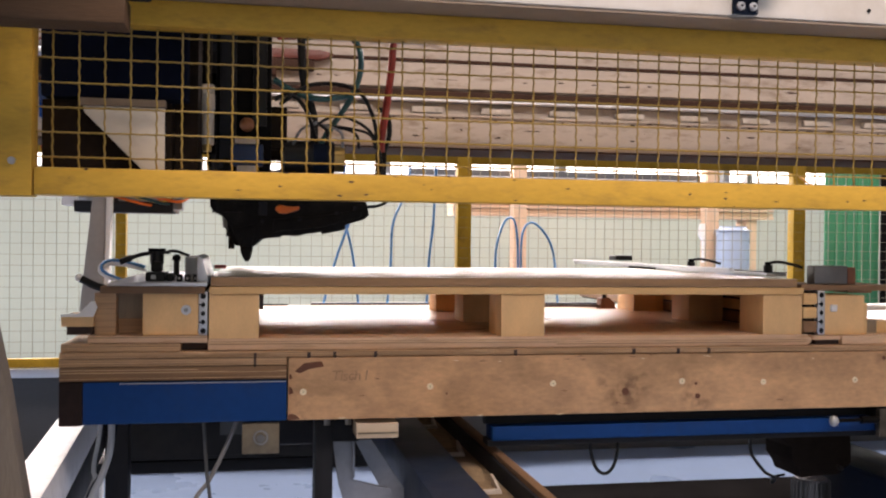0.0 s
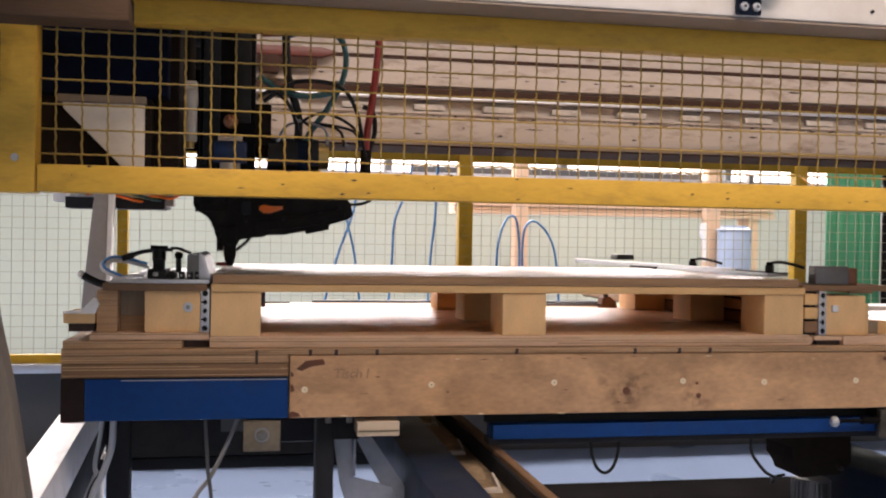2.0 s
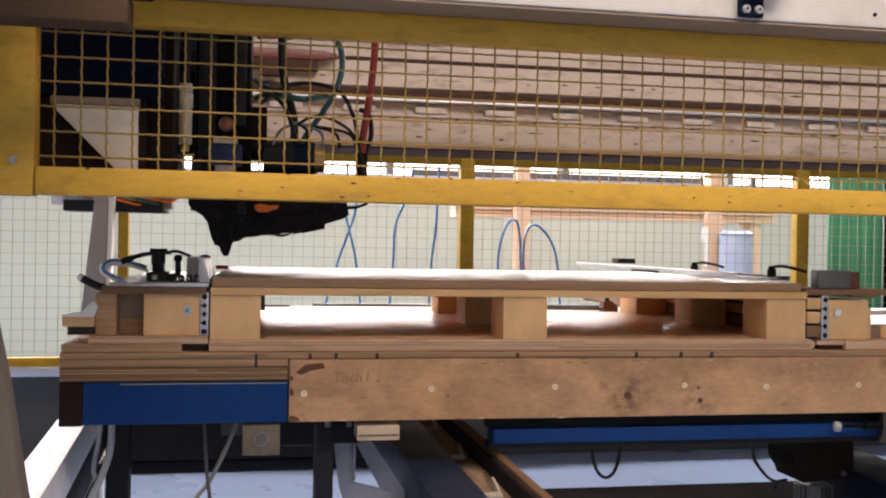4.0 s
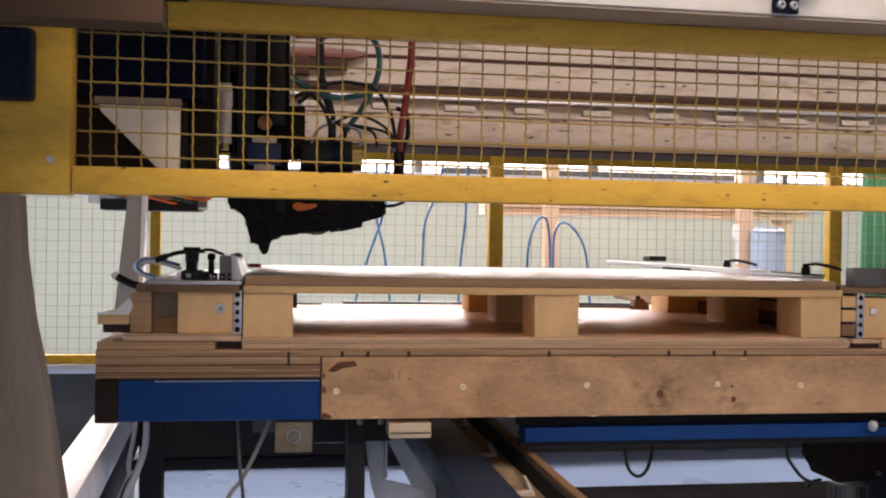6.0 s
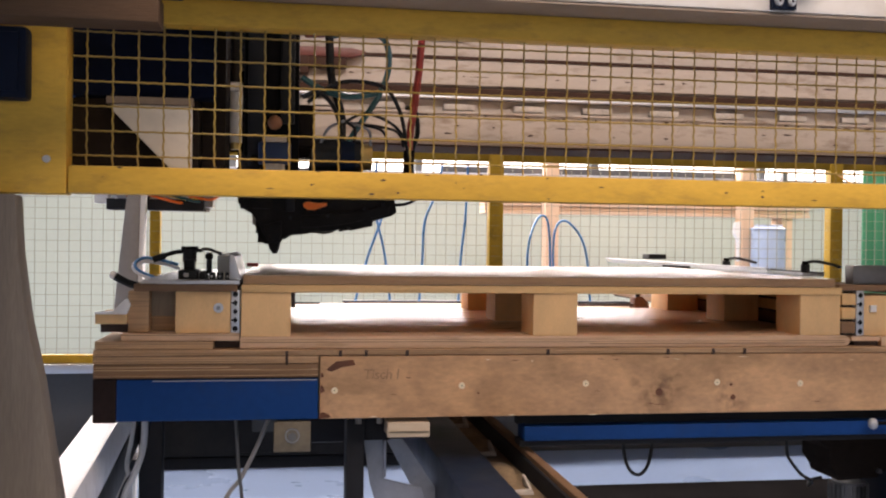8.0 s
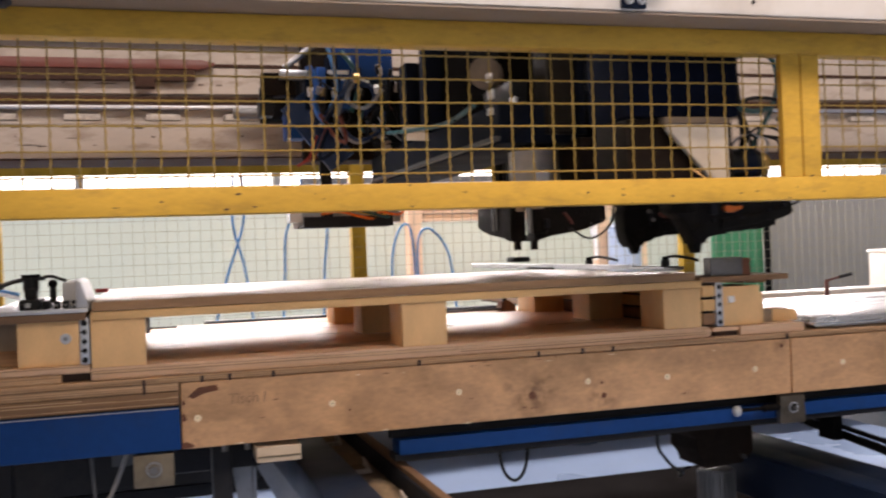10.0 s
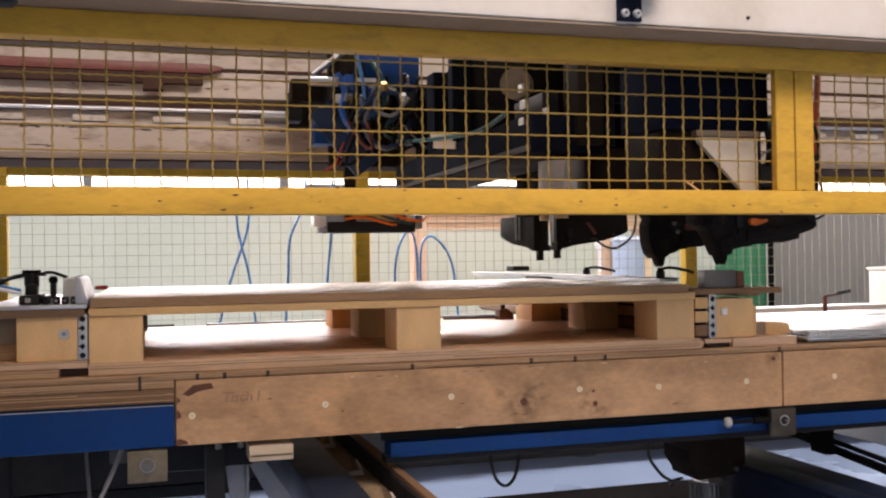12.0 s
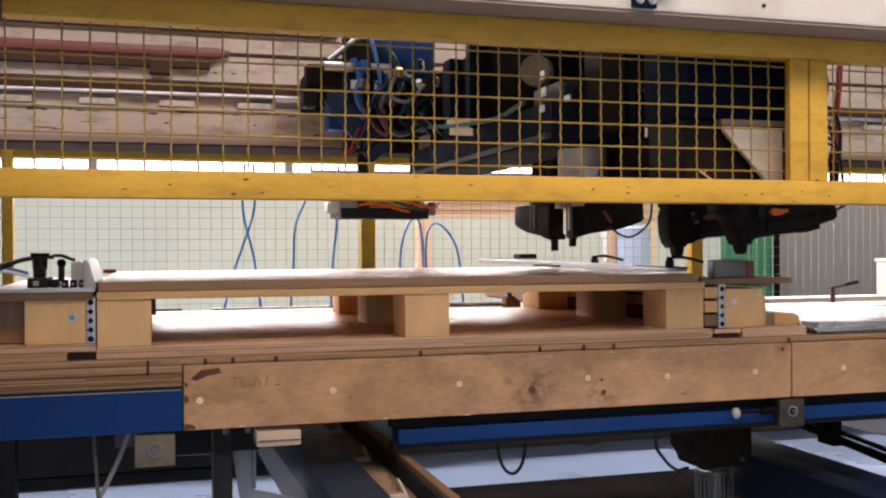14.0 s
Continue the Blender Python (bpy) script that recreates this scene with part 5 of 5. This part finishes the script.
def gantry():
    g = thing("nailing_gantry", 0.0, 0.0, 1.0, "dark travelling gantry with four black nailers and many hoses", "nailing machine")
    x = X0
    # long arm from the rear carriage to the front
    arm = part("arm", box(B(), x - 0.37, x - 0.178, 0.24, 1.5, 1.312, 1.402, 0.004), "slate", g, "dark blue steel arm")
    part("arm_edge", box(B(), x - 0.1775, x - 0.168, 0.24, 1.2, 1.345, 1.37, 0.002), "slate", arm)
    part("arm_flange", box(B(), x - 0.385, x - 0.37, 0.24, 1.45, 1.318, 1.328, 0.001), "kick", arm)
    part("upper_arm", box(B(), x - 0.30, x - 0.10, 0.42, 1.5, 1.404, 1.66, 0.005), "drive_black", g, "black upper arm housing")
    part("housing_rib", box(B(), x - 0.36, x - 0.302, 0.86, 0.90, 1.404, 1.66, 0.003), "slate", g)
    part("housing_rib", box(B(), x - 0.34, x - 0.302, 1.12, 1.2, 1.404, 1.66, 0.003), "slate", g)
    part("pulley", rod(rod(B(), (x - 0.335, 0.40, 1.492), (x - 0.355, 0.372, 1.492), 0.037, 24), (x - 0.355, 0.372, 1.492), (x - 0.3585, 0.367, 1.492), 0.018, 16), "dusty_cap", g, "dusty brown round pulley")
    part("belt_bracket", box(B(), x - 0.34, x - 0.30, 0.24, 0.42, 1.404, 1.45, 0.004), "black", g)
    for yy, zz, h in ((0.285, 1.455, 0.018), (0.275, 1.415, 0.02), (0.285, 1.38, 0.016), (0.14, 1.385, 0.012)):
        part("tag", box(B(), x - 0.376, x - 0.372, yy - 0.014, yy + 0.014, zz, zz + h, 0.0008), "white", g, "small white tag")
    for k in range(2):
        part("slat", box(B(), -0.002, 0.002, -0.11, 0.11, -0.011, 0.011, 0.0006,
                         Matrix.Translation((x - 0.374, 0.93 - 0.03 * k, 1.432 - 0.026 * k)) @ Matrix.Rotation(radians(7), 4, "X")), "tan", g, "pale dusty strip")
    part("cable_tray", tube(B(), [(x - 0.372, 1.25, 1.46), (x - 0.376, 0.95, 1.43), (x - 0.376, 0.6, 1.405), (x - 0.372, 0.4, 1.42)], 0.006, 8, 6), "teal", g)
    part("drive_column", box(B(), x - 0.262, x - 0.198, 0.22, 0.30, 1.33, 1.66, 0.004), "column_brown", g, "grey-brown drive column")
    part("drive_rod", rod(B(), (x - 0.175, 0.24, 1.33), (x - 0.175, 0.24, 1.66), 0.012), "slate", g)
    part("rear_panel", box(B(), x - 0.19, x - 0.06, 0.385, 0.40, 1.275, 1.66, 0.002), "drive_black", g, "dark sheet panel")
    # front box
    part("front_box", box(B(), x - 0.31, x - 0.09, -0.245, -0.08, 1.303, 1.62, 0.005), "drive_navy", g, "dark blue front drive box")
    part("front_apron", box(B(), x - 0.31, x - 0.115, -0.235, -0.10, 1.172, 1.3, 0.004), "brown_metal", g, "dark brown apron plate")
    part("gusset", prism(B(), [(x - 0.245, 1.288), (x - 0.124, 1.288), (x - 0.124, 1.172), (x - 0.138, 1.172), (x - 0.243, 1.278)], -0.258, -0.247, 0.001), "gusset", g,
         "pale triangular steel gusset")
    part("gusset_cap", box(B(), x - 0.252, x - 0.122, -0.262, -0.2452, 1.2885, 1.300, 0.001), "dusty_cap", g)
    part("front_post", box(B(), x - 0.114, x - 0.076, -0.20, -0.079, 1.17, 1.62, 0.003), "brown_metal", g)
    part("air_filter", box(rod(rod(B(), (x - 0.07, -0.03, 1.255), (x - 0.07, -0.03, 1.32), 0.0125), (x - 0.07, -0.03, 1.32), (x - 0.07, -0.03, 1.345), 0.014),
                           x - 0.082, x - 0.058, -0.045, -0.015, 1.345, 1.362, 0.002), "gusset", g, "pale filter bowl")
    part("filter_shield", box(B(), x - 0.0885, x - 0.0855, -0.0785, -0.004, 1.24, 1.62, 0.0006), "brown_metal", g)
    part("filter_neck", rod(B(), (x - 0.07, -0.03, 1.243), (x - 0.07, -0.03, 1.255), 0.008), "brass", g)
    part("conduit", rod(B(), (x - 0.07, -0.02, 1.36), (x - 0.07, -0.02, 1.62), 0.008), "column_brown", g)
    # four tool columns
    for y, s, x in ((0.07, 1, X0), (0.33, 1, X0), (0.86, 1, X0 - 0.05), (1.03, -1, X0 - 0.03)):
        c = part("tool_column", box(B(), x - 0.058, x + 0.045, y - 0.025, y + 0.05, 1.205, 1.62, 0.006), "black_metal", g, "black tool column")
        part("slide", box(B(), x - 0.05, x - 0.02, y - 0.035, y - 0.0255, 1.22, 1.6, 0.002), "dark_steel", c)
        part("slide", box(B(), x + 0.01, x + 0.036, y - 0.033, y - 0.0255, 1.3, 1.6, 0.002), "black", c)
        part("valve", box(B(), x - 0.03, x + 0.03, y - 0.06, y - 0.036, 1.222, 1.262, 0.004), "navy", c)
        part("valve_tag", box(B(), x - 0.022, x + 0.022, y - 0.062, y - 0.0605, 1.2625, 1.272, 0.0008), "tan", c)
        part("nipple", rod(B(), (x, y - 0.05, 1.19), (x, y - 0.05, 1.222), 0.019, 14), "tan", c)
        part("knob", ball(B(), (x, y - 0.045, 1.30), 0.0135), "dull_knob", c)
        part("mount", box(B(), x - 0.10, x + 0.03, y - 0.02, y + 0.04, 1.45, 1.52, 0.004), "dark_steel", c)
        if s > 0:
            m = part("air_cylinder", rod(B(), (x + 0.07, y + 0.01, 1.245), (x + 0.165, y + 0.01, 1.245), 0.033, 20), "black", c)
            part("cylinder_band", rod(B(), (x + 0.125, y + 0.01, 1.245), (x + 0.15, y + 0.01, 1.245), 0.0345, 20), "dark_blue", m)
            part("cylinder_cap", rod(B(), (x + 0.165, y + 0.01, 1.245), (x + 0.185, y + 0.01, 1.245), 0.026, 16), "brass", m)
            part("bracket", box(B(), x + 0.04, x + 0.075, y - 0.01, y + 0.03, 1.26, 1.34, 0.004), "brown_metal", m)
    x = X0
    # silver motor beside the rear tools
    mo = part("motor", rod(B(), (x - 0.268, 0.3, 1.19), (x - 0.268, 0.3, 1.298), 0.056, 28), "dull_motor", g, "silver round motor")
    # White plate added to make the motor's bright highlight.
    part("motor_label", box(B(), x - 0.29, x - 0.256, 0.2415, 0.2438, 1.195, 1.25, 0.0006), "white", mo, "white plate for the motor's bright spot")
    part("motor_cap", rod(B(), (x - 0.268, 0.3, 1.298), (x - 0.268, 0.3, 1.315), 0.035, 20), "black_metal", mo)
    part("motor_plate", box(B(), x - 0.2, x - 0.14, 0.2, 0.4, 1.19, 1.32, 0.003), "brown_metal", mo)
    # rear carriage
    ca = part("carriage", box(B(), x - 0.62, x - 0.10, 1.55, 1.80, 1.50, 1.70, 0.006), "dark_steel", g, "dark carriage on the girder rail")
    part("carriage_shoe", box(B(), x - 0.70, x - 0.62, 1.74, 1.862, 1.57, 1.70, 0.006), "black_metal", ca)
    part("carriage_shoe", box(B(), x - 0.10, x - 0.02, 1.74, 1.862, 1.57, 1.70, 0.006), "black_metal", ca)
    part("cushion", rod(B(), (x - 0.80, 1.80, 1.60), (x - 0.70, 1.80, 1.60), 0.02), "grey_steel", ca)
    part("carriage_plate", box(B(), x - 0.60, x - 0.36, 1.50, 1.55, 1.40, 1.80, 0.004), "brown_metal", ca)
    v = part("valve_island", box(B(), x - 0.66, x - 0.55, 1.46, 1.56, 1.47, 1.56, 0.005), "blue", g, "blue valve island with many tubes")
    for k in range(5):
        part("valve", box(B(), x - 0.60 + 0.04 * k, x - 0.57 + 0.04 * k, 1.42, 1.50, 1.56 + 0.04 * (k % 3), 1.66 + 0.04 * (k % 3), 0.003), "bright_blue" if k % 2 else "dark_blue", v)
        part("coil", box(B(), x - 0.595 + 0.04 * k, x - 0.575 + 0.04 * k, 1.405, 1.42, 1.6, 1.63, 0.002), "brass" if k % 2 else "white", v)
    part("tilted_panel", box(B(), -0.13, 0.13, -0.01, 0.01, -0.05, 0.05, 0.003, Matrix.Translation((x - 0.56, 1.45, 1.49)) @ Matrix.Rotation(radians(52), 4, "Y")), "navy", g)
    part("damper", rod(B(), (x - 0.68, 1.44, 1.675), (x - 0.57, 1.44, 1.675), 0.017), "alu", g)
    part("strut", rod(B(), (x - 0.66, 1.46, 1.70), (x - 0.55, 1.46, 1.79), 0.01), "steel", g)
    part("maker_plate", box(B(), x - 0.53, x - 0.46, 1.395, 1.4, 1.672, 1.685), "white", g, smooth=False)
    rng = random.Random(4)
    for pts, r, mt in ((((-0.59, 1.41, 1.70), (-0.565, 1.41, 1.64), (-0.578, 1.40, 1.58), (-0.554, 1.40, 1.529), (-0.52, 1.42, 1.55)), 0.011, "bright_blue"),
                       (((-0.46, 1.40, 1.66), (-0.50, 1.39, 1.541), (-0.485, 1.38, 1.476), (-0.437, 1.38, 1.449), (-0.378, 1.39, 1.479), (-0.40, 1.42, 1.53)), 0.009, "grey_hose"),
                       (((-0.543, 1.40, 1.52), (-0.50, 1.39, 1.585), (-0.45, 1.39, 1.63), (-0.395, 1.39, 1.635), (-0.375, 1.39, 1.59), (-0.41, 1.41, 1.54)), 0.010, "navy"),
                       (((-0.33, 1.38, 1.66), (-0.335, 1.38, 1.58), (-0.378, 1.38, 1.545), (-0.408, 1.38, 1.468), (-0.36, 1.39, 1.45)), 0.008, "dark_steel"),
                       (((-0.48, 1.41, 1.75), (-0.44, 1.40, 1.69), (-0.43, 1.40, 1.62), (-0.455, 1.40, 1.55)), 0.008, "teal"),
                       (((-0.53, 1.41, 1.78), (-0.51, 1.40, 1.70), (-0.50, 1.40, 1.62), (-0.525, 1.40, 1.56), (-0.56, 1.41, 1.50)), 0.007, "blue_hose"),
                       (((-0.57, 1.40, 1.47), (-0.59, 1.39, 1.43), (-0.60, 1.39, 1.40), (-0.64, 1.40, 1.37)), 0.004, "red"),
                       (((-0.54, 1.40, 1.50), (-0.565, 1.39, 1.44), (-0.585, 1.39, 1.40), (-0.615, 1.40, 1.38)), 0.004, "red_bar")):
        part("hose", tube(B(), [(x + a, b, c) for a, b, c in pts], r, 8, 8), mt, g)
    part("valve_box", box(B(), x - 0.51, x - 0.30, 1.43, 1.50, 1.66, 1.80, 0.005), "blue", g)
    part("valve_cap", box(B(), x - 0.48, x - 0.40, 1.42, 1.43, 1.655, 1.668, 0.002), "white", g)
    part("buffer", box(B(), x - 0.735, x - 0.625, 1.45, 1.52, 1.61, 1.685, 0.006), "brown_metal", g)
    part("slide_shoe", box(B(), x - 0.745, x - 0.70, 1.46, 1.54, 1.545, 1.608, 0.004), "dark_steel", g)
    for k in range(16):
        mt = ("black", "navy", "teal", "black", "grey_hose", "red_bar", "black", "black", "dark_blue")[k % 9]
        a = Vector((x - 0.60 + 0.34 * rng.random(), 1.36 + 0.08 * rng.random(), 1.50 + 0.16 * rng.random()))
        b = a + Vector((rng.uniform(-0.06, 0.08), rng.uniform(-0.04, 0.02), rng.uniform(-0.09, -0.02)))
        c = b + Vector((rng.uniform(0.0, 0.09), rng.uniform(-0.04, 0.04), rng.uniform(-0.06, 0.03)))
        d = c + Vector((rng.uniform(-0.02, 0.08), rng.uniform(-0.03, 0.02), rng.uniform(0.02, 0.09)))
        part("hose", tube(B(), [a, b, c, d], 0.003 + 0.004 * rng.random(), 8, 5), mt, g)
    for k in range(14):
        a = Vector((x - 0.60 + 0.3 * rng.random(), 1.36 + 0.05 * rng.random(), 1.44 + 0.26 * rng.random()))
        part("fitting", rod(B(), a, a + Vector((rng.uniform(-0.01, 0.01), rng.uniform(-0.02, 0.0), rng.uniform(0.014, 0.03))), 0.006 + 0.005 * rng.random(), 8),
             ("brass", "steel", "black", "white", "dark_steel")[k % 5], g)
    # junction tray
    tr = part("junction_tray", box(box(B(), x - 0.585, x - 0.262, 1.66, 1.80, 1.178, 1.186, 0.002), x - 0.585, x - 0.262, 1.655, 1.665, 1.178, 1.216, 0.002), "dark_steel", g,
              "open dark junction tray full of cables")
    part("tray_back", box(B(), x - 0.60, x - 0.25, 1.79, 1.8, 1.178, 1.25, 0.002), "alu_paint", tr)
    part("tray_hanger", box(B(), x - 0.5, x - 0.46, 1.76, 1.79, 1.186, 1.5, 0.002), "dark_steel", tr)
    part("tray_hanger", box(B(), x - 0.3, x - 0.27, 1.76, 1.79, 1.186, 1.5, 0.002), "dark_steel", tr)
    part("tray_end", box(B(), x - 0.63, x - 0.586, 1.68, 1.75, 1.20, 1.238, 0.004), "white", tr)
    part("tray_latch", box(B(), x - 0.261, x - 0.23, 1.67, 1.76, 1.19, 1.24, 0.006), "steel", tr)
    for k, (mt, dz) in enumerate((("orange", 0.0), ("yellow_cable", 0.01), ("teal", 0.004), ("orange", 0.012))):
        xx = x - 0.43 + 0.03 * k
        part("cable", tube(B(), [(xx - 0.09, 1.67, 1.225 + dz), (xx - 0.03, 1.65, 1.232 + dz), (xx + 0.04, 1.652, 1.215 + dz), (xx + 0.1, 1.66, 1.205 + dz), (xx + 0.13, 1.70, 1.235)],
                           0.005, 8, 6), mt, tr)
    # hoses at the front tool
    def hose(pts, r, mt, label=""):
        part("hose", tube(B(), [(x + a, b, c) for a, b, c in pts], r, 8, 8), mt, g, label)
    hose(((0.287, 0.10, 1.62), (0.282, 0.10, 1.46), (0.272, 0.10, 1.36), (0.262, 0.09, 1.30), (0.258, 0.09, 1.24)), 0.0075, "red", "red air hose")
    hose(((0.255, 0.12, 1.35), (0.275, 0.12, 1.34), (0.28, 0.12, 1.30), (0.268, 0.12, 1.26)), 0.005, "black")
    part("fitting", rod(B(), (x + 0.258, 0.09, 1.19), (x + 0.26, 0.09, 1.26), 0.011, 12), "brown_metal", g)
    part("fitting_nut", rod(B(), (x + 0.256, 0.09, 1.185), (x + 0.256, 0.09, 1.205), 0.014, 6), "brass", g)
    hose(((0.10, 0.06, 1.47), (0.16, 0.06, 1.488), (0.205, 0.06, 1.47), (0.215, 0.06, 1.42), (0.195, 0.06, 1.36), (0.15, 0.06, 1.29), (0.135, 0.07, 1.26)), 0.0058, "teal", "teal air hose")
    hose(((0.05, 0.05, 1.39), (0.09, 0.04, 1.365), (0.14, 0.04, 1.355), (0.19, 0.05, 1.365)), 0.006, "teal")
    hose(((0.095, 0.05, 1.62), (0.1, 0.05, 1.46), (0.105, 0.05, 1.39), (0.125, 0.06, 1.32), (0.125, 0.07, 1.26)), 0.008, "black")
    hose(((0.05, 0.03, 1.35), (0.08, 0.03, 1.36), (0.11, 0.03, 1.33), (0.13, 0.04, 1.27)), 0.004, "black")
    hose(((0.06, 0.03, 1.34), (0.12, 0.03, 1.38), (0.20, 0.03, 1.375), (0.235, 0.04, 1.33), (0.25, 0.06, 1.27)), 0.004, "black")
    hose(((0.12, 0.05, 1.30), (0.17, 0.05, 1.325), (0.23, 0.05, 1.30), (0.255, 0.06, 1.25), (0.262, 0.06, 1.17)), 0.003, "black")
    for k in range(6):
        hose(((0.13, 0.045 + 0.004 * k, 1.31), (0.10 + 0.025 * k, 0.05, 1.295), (0.085 + 0.032 * k, 0.06, 1.265)), 0.0028, "black" if k % 3 else "grey_hose")
    part("red_coupling", prism(B(), [(x + 0.05, 1.475), (x + 0.07, 1.483), (x + 0.09, 1.478), (x + 0.092, 1.466), (x + 0.055, 1.464)], 0.03, 0.05, 0.003), "red", g)
    hose(((0.22, 0.07, 1.152), (0.25, 0.07, 1.154), (0.275, 0.07, 1.168), (0.29, 0.07, 1.20)), 0.003, "black")
    hose(((0.06, 0.83, 1.13), (0.10, 0.83, 1.105), (0.135, 0.83, 1.103), (0.175, 0.83, 1.128), (0.195, 0.83, 1.165), (0.20, 0.83, 1.25)), 0.0033, "black")
    guns = [gun(g, 0.07, 0.0, "front", "orange"), gun(g, 0.33, -0.006, "hosed", "red_bar"), gun(g, 0.86, -0.045, "long", "red_bar"), gun(g, 1.03, -0.03, "long", "red", 97)]
    return g, guns


GANTRY, GUNS = gantry()


def motions():
    along = ((0.0, -0.079), (0.2, -0.069), (0.3, -0.09), (0.45, -0.113), (1.6, -0.114), (2.3, -0.113), (2.4, -0.098), (2.5, -0.077), (2.6, -0.07), (2.8, -0.076), (3.3, -0.076),
             (3.6, -0.10), (3.9, -0.122), (5.4, -0.115), (5.6, -0.111), (6.15, -0.110), (6.35, -0.096), (6.6, -0.089), (7.4, -0.087), (8.75, -0.087), (8.95, -0.07),
             (9.1, 0.01), (9.2, 0.095), (9.3, 0.205), (9.4, 0.33), (9.5, 0.452), (9.6, 0.578), (9.7, 0.70), (9.8, 0.825), (9.9, 0.955), (10.0, 1.075), (10.1, 1.135),
             (10.25, 1.175), (10.4, 1.19), (11.0, 1.194), (11.15, 1.188), (11.35, 1.153), (12.0, 1.15), (12.15, 1.146), (12.35, 1.13), (13.05, 1.131),
             (13.2, 1.14), (13.4, 1.172), (14.0, 1.175))
    walk(GANTRY, [(t, pose(x, 0, 1.0)) for t, x in along])
    left = ((0.0, -0.011), (0.12, 0), (0.6, 0), (0.7, -0.012), (0.8, -0.042), (0.9, -0.042), (1.0, -0.025), (1.15, 0), (1.65, 0), (1.8, -0.042), (1.9, -0.042), (2.0, -0.025),
            (2.15, 0), (2.65, 0), (2.8, -0.03), (2.9, -0.044), (3.0, -0.042), (3.1, -0.02), (3.25, 0), (4.0, 0), (4.15, -0.042), (4.25, -0.04), (4.45, 0), (5.0, 0),
            (5.15, -0.042), (5.3, -0.034), (5.4, -0.03), (5.55, 0), (7.05, 0), (7.2, -0.032), (7.3, -0.042), (7.5, 0), (14.0, 0))
    right = ((0.0, 0), (10.3, 0), (10.4, -0.024), (10.5, -0.044), (10.6, -0.045), (10.7, -0.042), (10.85, -0.004), (11.0, 0), (11.4, 0), (11.5, -0.02), (11.6, -0.045), (11.75, -0.044),
             (11.9, -0.025), (12.05, 0), (12.45, 0), (12.6, -0.045), (12.72, -0.043), (12.85, -0.02), (13.0, 0), (13.5, 0), (13.6, -0.03), (13.7, -0.046), (13.85, -0.035),
             (14.0, -0.013))
    # the body sinks a little and the nose shoots out of it
    for k, rows in ((0, left), (2, left), (1, right), (3, right)):
        body, nose = GUNS[k]
        walk(body, [(t, pose(0, 0, 0.3 * z)) for t, z in rows])
        walk(nose, [(t, pose(0, 0, 0.7 * z)) for t, z in rows])


motions()
